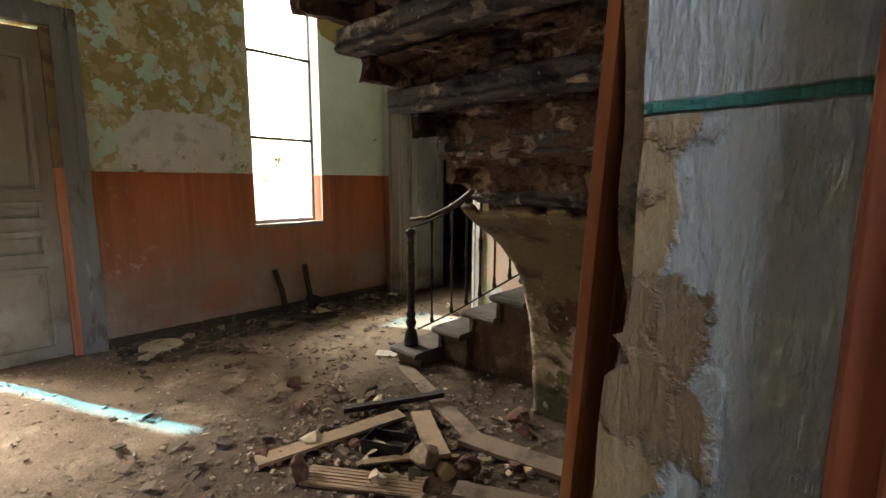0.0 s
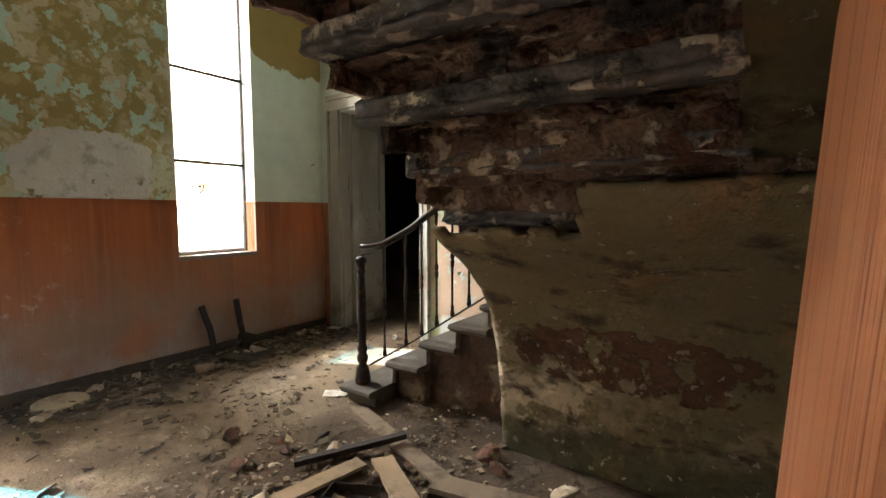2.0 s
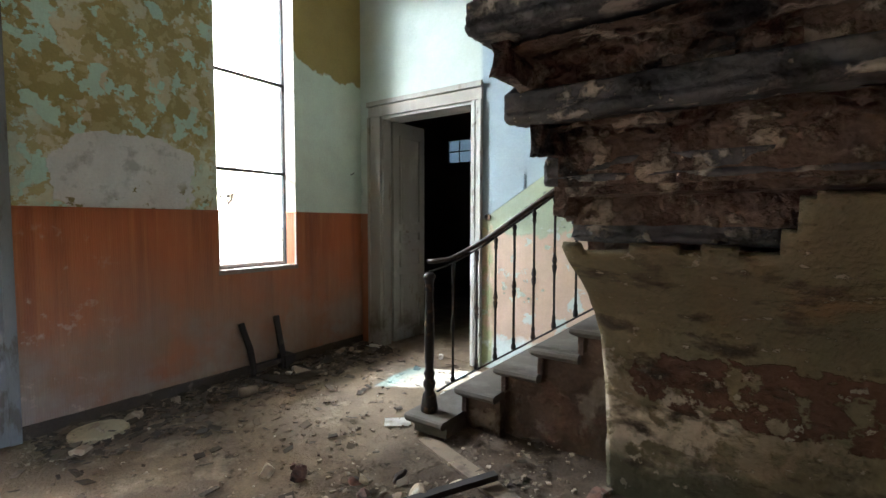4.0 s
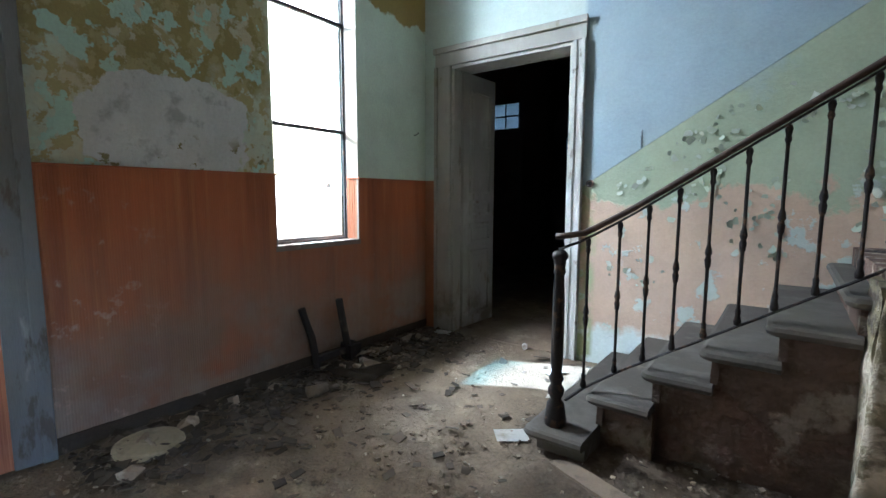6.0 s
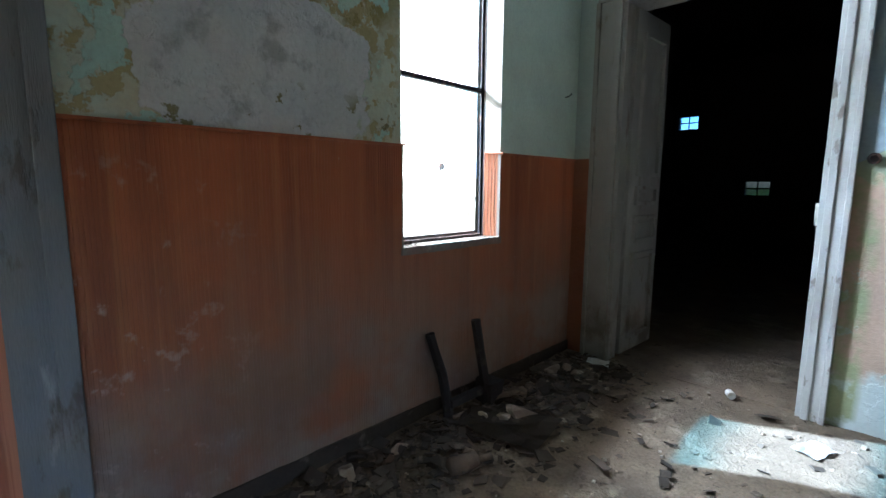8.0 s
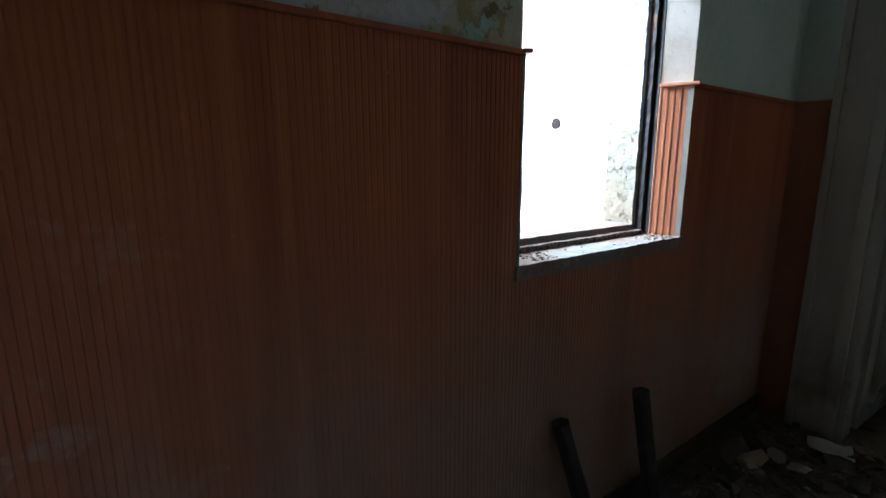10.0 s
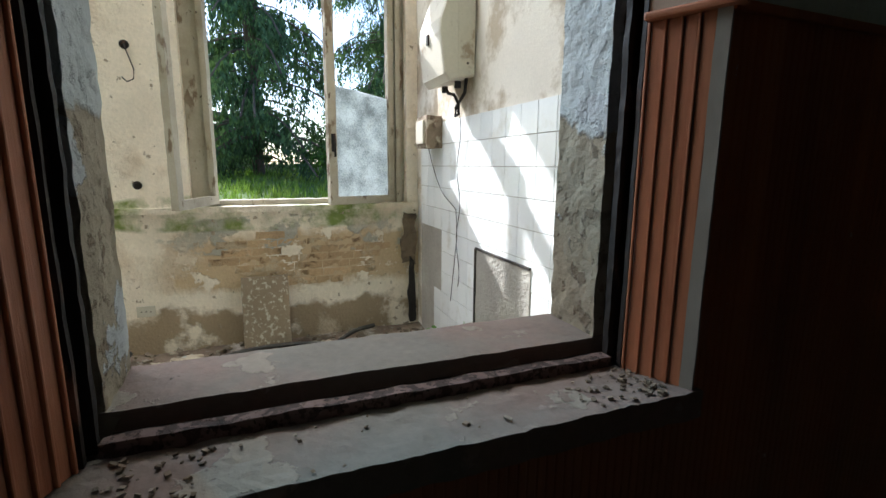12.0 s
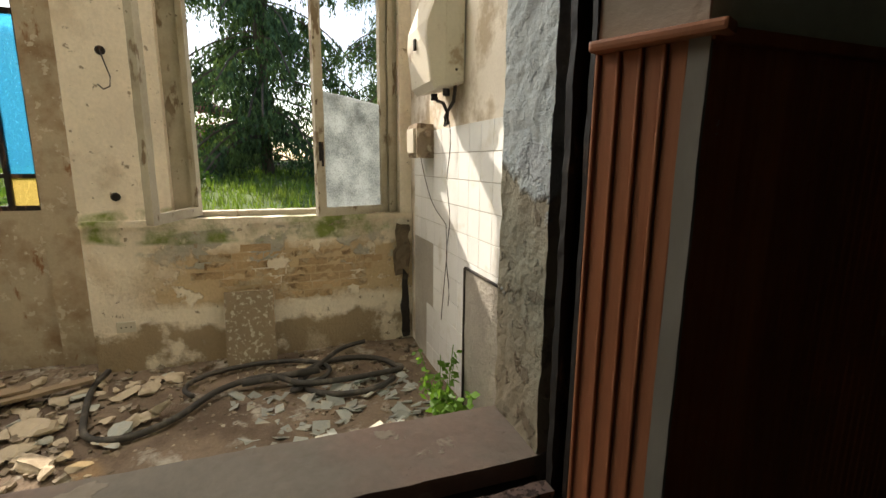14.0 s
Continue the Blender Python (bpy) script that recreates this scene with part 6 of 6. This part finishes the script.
def sheet_thing(name, label, category, at, turn, w, d, material, curl=0.02):
    bm = bmesh.new()
    n = 6
    g = [[bm.verts.new((w * (i / n - 0.5), d * (j / n - 0.5), 0.008 + curl * (noise.noise(Vector((i * 0.5, j * 0.5, at[0] * 7))) + 0.3))) for j in range(n + 1)] for i in range(n + 1)]
    for i in range(n):
        for j in range(n):
            bm.faces.new((g[i][j], g[i + 1][j], g[i + 1][j + 1], g[i][j + 1]))
    bmesh.ops.solidify(bm, geom=bm.faces[:], thickness=0.004)
    o = part(name, bm, material)
    o.matrix_basis = pose(at[0], at[1], FLOOR_Z + at[2], 0, 0, turn)
    return tagged(o, label, category)


sheet_thing("paper", "dirty white paper card on the floor by the door", "paper", (-4.80, 4.06, 0.03), 20, 0.17, 0.12, PAPER)
sheet_thing("broken_tile", "pale flat tile shard beside the bottom step", "tile", (-3.20, 2.62, 0.004), 40, 0.2, 0.15, PAPER, 0.004)
sheet_thing("cardboard", "torn tan cardboard scrap by the dado", "cardboard", (-4.93, 3.06, 0.03), 30, 0.22, 0.16, PINE, 0.06)
sheet_thing("paper", "crumpled pale paper on the lit floor", "paper", (-3.40, 3.75, 0.01), 70, 0.2, 0.13, PAPER, 0.02)
sheet_thing("paper", "dusty paper sheet on the hall floor", "paper", (-3.15, 3.3, 0.01), 10, 0.22, 0.1, PAPER, 0.01)
sheet_thing("felt_sheet", "dark torn felt lying along the dado", "felt", (-4.72, 2.78, 0.015), 10, 0.5, 0.42, DARK_LITTER, 0.07)
cup = thing("jar", "small clear plastic jar lying near the doorway", "jar", at=(-3.92, 4.22, FLOOR_Z + 0.028))
body = turned([(0.020, 0), (0.026, 0.006), (0.026, 0.055), (0.022, 0.06)], 14)
c1 = part("body", body, PAPER, cup, "", True)
c1.matrix_basis = pose(0, 0, 0, 90, 0, 30)
part("rim", turned([(0.022, 0.06), (0.025, 0.062), (0.025, 0.068), (0.019, 0.068)], 14), PAPER, cup).matrix_basis = pose(0, 0, 0, 90, 0, 30)
pipe2 = thing("wall_pipe", "open end of an old pipe in the stair wall", "pipe")
part("ring", turned([(0.032, 0), (0.032, 0.03), (0.022, 0.03), (0.022, 0.005)], 14), IRON, pipe2).matrix_basis = pose(-3.33, 4.242, 1.52, 90, 0, 0)
bottle = thing("bottle", "dusty glass bottle among the litter", "bottle", at=(-4.66, 2.2, FLOOR_Z + 0.045), turn=70)
part("body", tube([(0, 0, 0), (0.15, 0, 0)], 0.045, 12), GREY_PLANK, bottle, "", True)
part("neck", tube([(0.149, 0, 0), (0.24, 0, 0)], 0.017, 10), GREY_PLANK, bottle, "", True)

rng = random.Random(77)
crumbs, litter, lumps = [], [], []
for _ in range(9000):
    x, y = rng.uniform(-5.1, -0.4), rng.uniform(-0.3, 4.2)
    pile = math.exp(-((x + 2.0) / 1.1) ** 2 - ((y - 1.6) / 0.75) ** 2)
    edge = math.exp(-(x + 5.0) / 0.35)
    if x > -1.6 and y > 2.5:
        continue
    if rng.random() < 0.10 + pile * 1.1 + edge:
        crumbs.append((x, y, FLOOR_Z + rng.uniform(0, 0.012), rng.uniform(0.006, 0.028) * (1 + 0.9 * pile), rng.uniform(0.4, 0.9)))
for _ in range(1500):
    x, y = -5.12 + abs(rng.gauss(0, 0.34)), rng.uniform(0.9, 4.2)
    if rng.random() < 0.2:
        x, y = rng.uniform(-5, -1.2), rng.uniform(0.5, 4.1)
    litter.append((x, y, FLOOR_Z + rng.uniform(0.0, 0.03), rng.uniform(0.02, 0.10), 0.12))
scatter("plaster_crumbs", crumbs, STONES, "crumbled plaster and brick bits over the hall floor", "rubble", 8)
scatter("dark_litter", litter, DARK_LITTER, "dark rotten leaves and paint flakes along the wall", "litter", 9)
for i in range(70):
    x, y = rng.gauss(-2.0, 0.75), rng.gauss(1.55, 0.5)
    if i % 3 == 0:
        x, y = -5.05 + abs(rng.gauss(0, 0.22)), rng.uniform(0.95, 4.1)
    if x > -0.5 or y > 2.4 and x > -3.1 and i % 3:
        continue
    one_stone("rubble_lump", "lump of brick or plaster on the hall floor", "rubble", (x, y, FLOOR_Z + 0.004), rng.uniform(0.06, 0.15), rng.uniform(0.45, 0.8), (STONES, BRICK, PALE_STONES)[i % 3] if i % 9 else STONES, 300 + i, "lumps of rubble on the hall floor")
for i, (x, y, s) in enumerate(((-2.13, 1.12, 0.15), (-1.70, 1.62, 0.18), (-1.52, 1.75, 0.14), (-2.45, 1.92, 0.13), (-2.36, 2.0, 0.12), (-2.52, 1.84, 0.10), (-1.62, 2.42, 0.14), (-1.1, 2.3, 0.16), (-0.75, 2.35, 0.12), (-2.05, 1.98, 0.07))):
    one_stone("rubble_lump", "larger lump of brick and mortar on the planks", "rubble", (x, y, FLOOR_Z + 0.004), s, 0.75, STONES if i % 2 else BRICK, 400 + i, "lumps of rubble on the hall floor")
# broken masonry at the doorway
for i, (x, y, z, s) in enumerate(((-0.19, 0.47, 0.0, 0.22), (-0.15, 0.46, 0.12, 0.2), (-0.2, 0.56, 0.02, 0.24))):
    one_stone("rubble_lump", "grey stone fallen from the doorway wall", "rubble", (x, y, FLOOR_Z + z), s, 0.8, STONES, 440 + i, "lumps of rubble on the hall floor")

# nail in the plaster beside the window, and a scrap of chain on the stair wall
nail = thing("nail", "bent rusty nail in the mint plaster", "nail")
part("shank", tube([(W_IN - 0.01, 4.05, 2.05), (W_IN + 0.03, 4.055, 2.055), (W_IN + 0.045, 4.07, 2.075)], 0.005, 6), IRON, nail)
part("head", turned([(0.010, 0.0), (0.010, 0.004), (0.006, 0.006)], 8), IRON, nail).matrix_basis = pose(W_IN + 0.043, 4.068, 2.073, 0, 60, 30)
chain = thing("chain", "short rusty chain hanging on the stair wall", "chain")
for i in range(7):
    link = part("link", tube([(0.007 * math.cos(a), 0, 0.011 * math.sin(a)) for a in [math.pi / 4 * j for j in range(9)]], 0.002, 5), IRON, chain)
    link.matrix_basis = pose(-2.92, N_IN - 0.008, 1.925 - 0.018 * i, 0, 0, 90 * (i % 2))
part("hook", tube([(-2.92, N_IN + 0.005, 1.945), (-2.92, N_IN - 0.014, 1.943), (-2.92, N_IN - 0.014, 1.932)], 0.003, 6), IRON, chain)
# curled paint flakes on the stair wall
rng = random.Random(91)
verts, faces = [], []
for _ in range(420):
    x = rng.uniform(-3.15, -1.35)
    top = 1.52 + 0.63 * (x + 3.28)
    z = rng.uniform(0.55 + 0.35 * (x + 3.15), top - 0.06)
    if noise.noise(Vector((x * 2.6, z * 2.6, 7))) < 0.02:
        continue
    s, a, lift = rng.uniform(0.008, 0.034), rng.uniform(0, 6.3), rng.uniform(0.004, 0.022)
    c, q, n = math.cos(a), math.sin(a), len(verts)
    for u, v, out in ((-1, -0.6, 0.0), (1, -0.5, 0.0), (1.1, 0.2, 0.5), (0.4, 0.8, 1.0), (-0.7, 0.6, 0.8)):
        verts.append((x + s * (u * c - v * q), N_IN - 0.002 - lift * out, z + s * (u * q + v * c)))
    faces.append(tuple(range(n, n + 5)))
me = bpy.data.meshes.new("paint_flakes")
me.from_pydata(verts, [], faces)
me.materials.append(FLAKE)
tagged(new("paint_flakes", me), "curled flakes of green paint on the stair wall", "paint flakes", "", "stuff")

# eroded brick courses bared under the porch window
porch_wall = bpy.data.objects["wall_porch_front"]
bricks = [mesh_of("brick", rough_box(0, 0.012, 0, 0.215, 0, 0.056, 0.03, 0.006, 16 + i), OCHRE_BRICK) for i in range(5)]
rng = random.Random(14)
for row in range(7):
    z = 0.37 + 0.066 * row
    lo, hi = 2.15 + 0.5 * abs(row - 3) / 3 * rng.random() + 0.18 * rng.random(), 3.78 - 0.25 * rng.random()
    y = lo
    while y + 0.2 < hi:
        if rng.random() < 0.72:
            o = new("brick", rng.choice(bricks))
            o.parent = porch_wall
            o.matrix_basis = pose(P_X - 0.0085 - rng.uniform(0, 0.003), y, z)
        y += 0.225

# crumbs of plaster on the hall window sill
rng = random.Random(52)
bits = []
for _ in range(150):
    corner = rng.random()
    y = 3.19 - abs(rng.gauss(0, 0.06)) if corner < 0.55 else (2.42 + abs(rng.gauss(0, 0.07)) if corner < 0.85 else rng.uniform(2.4, 3.18))
    bits.append((rng.uniform(-5.285, -5.18), y, 1.003, rng.uniform(0.002, 0.010), rng.uniform(0.4, 0.8)))
scatter("sill_crumbs", bits, STONES, "plaster crumbs and dirt in the corners of the sill", "rubble", 55)
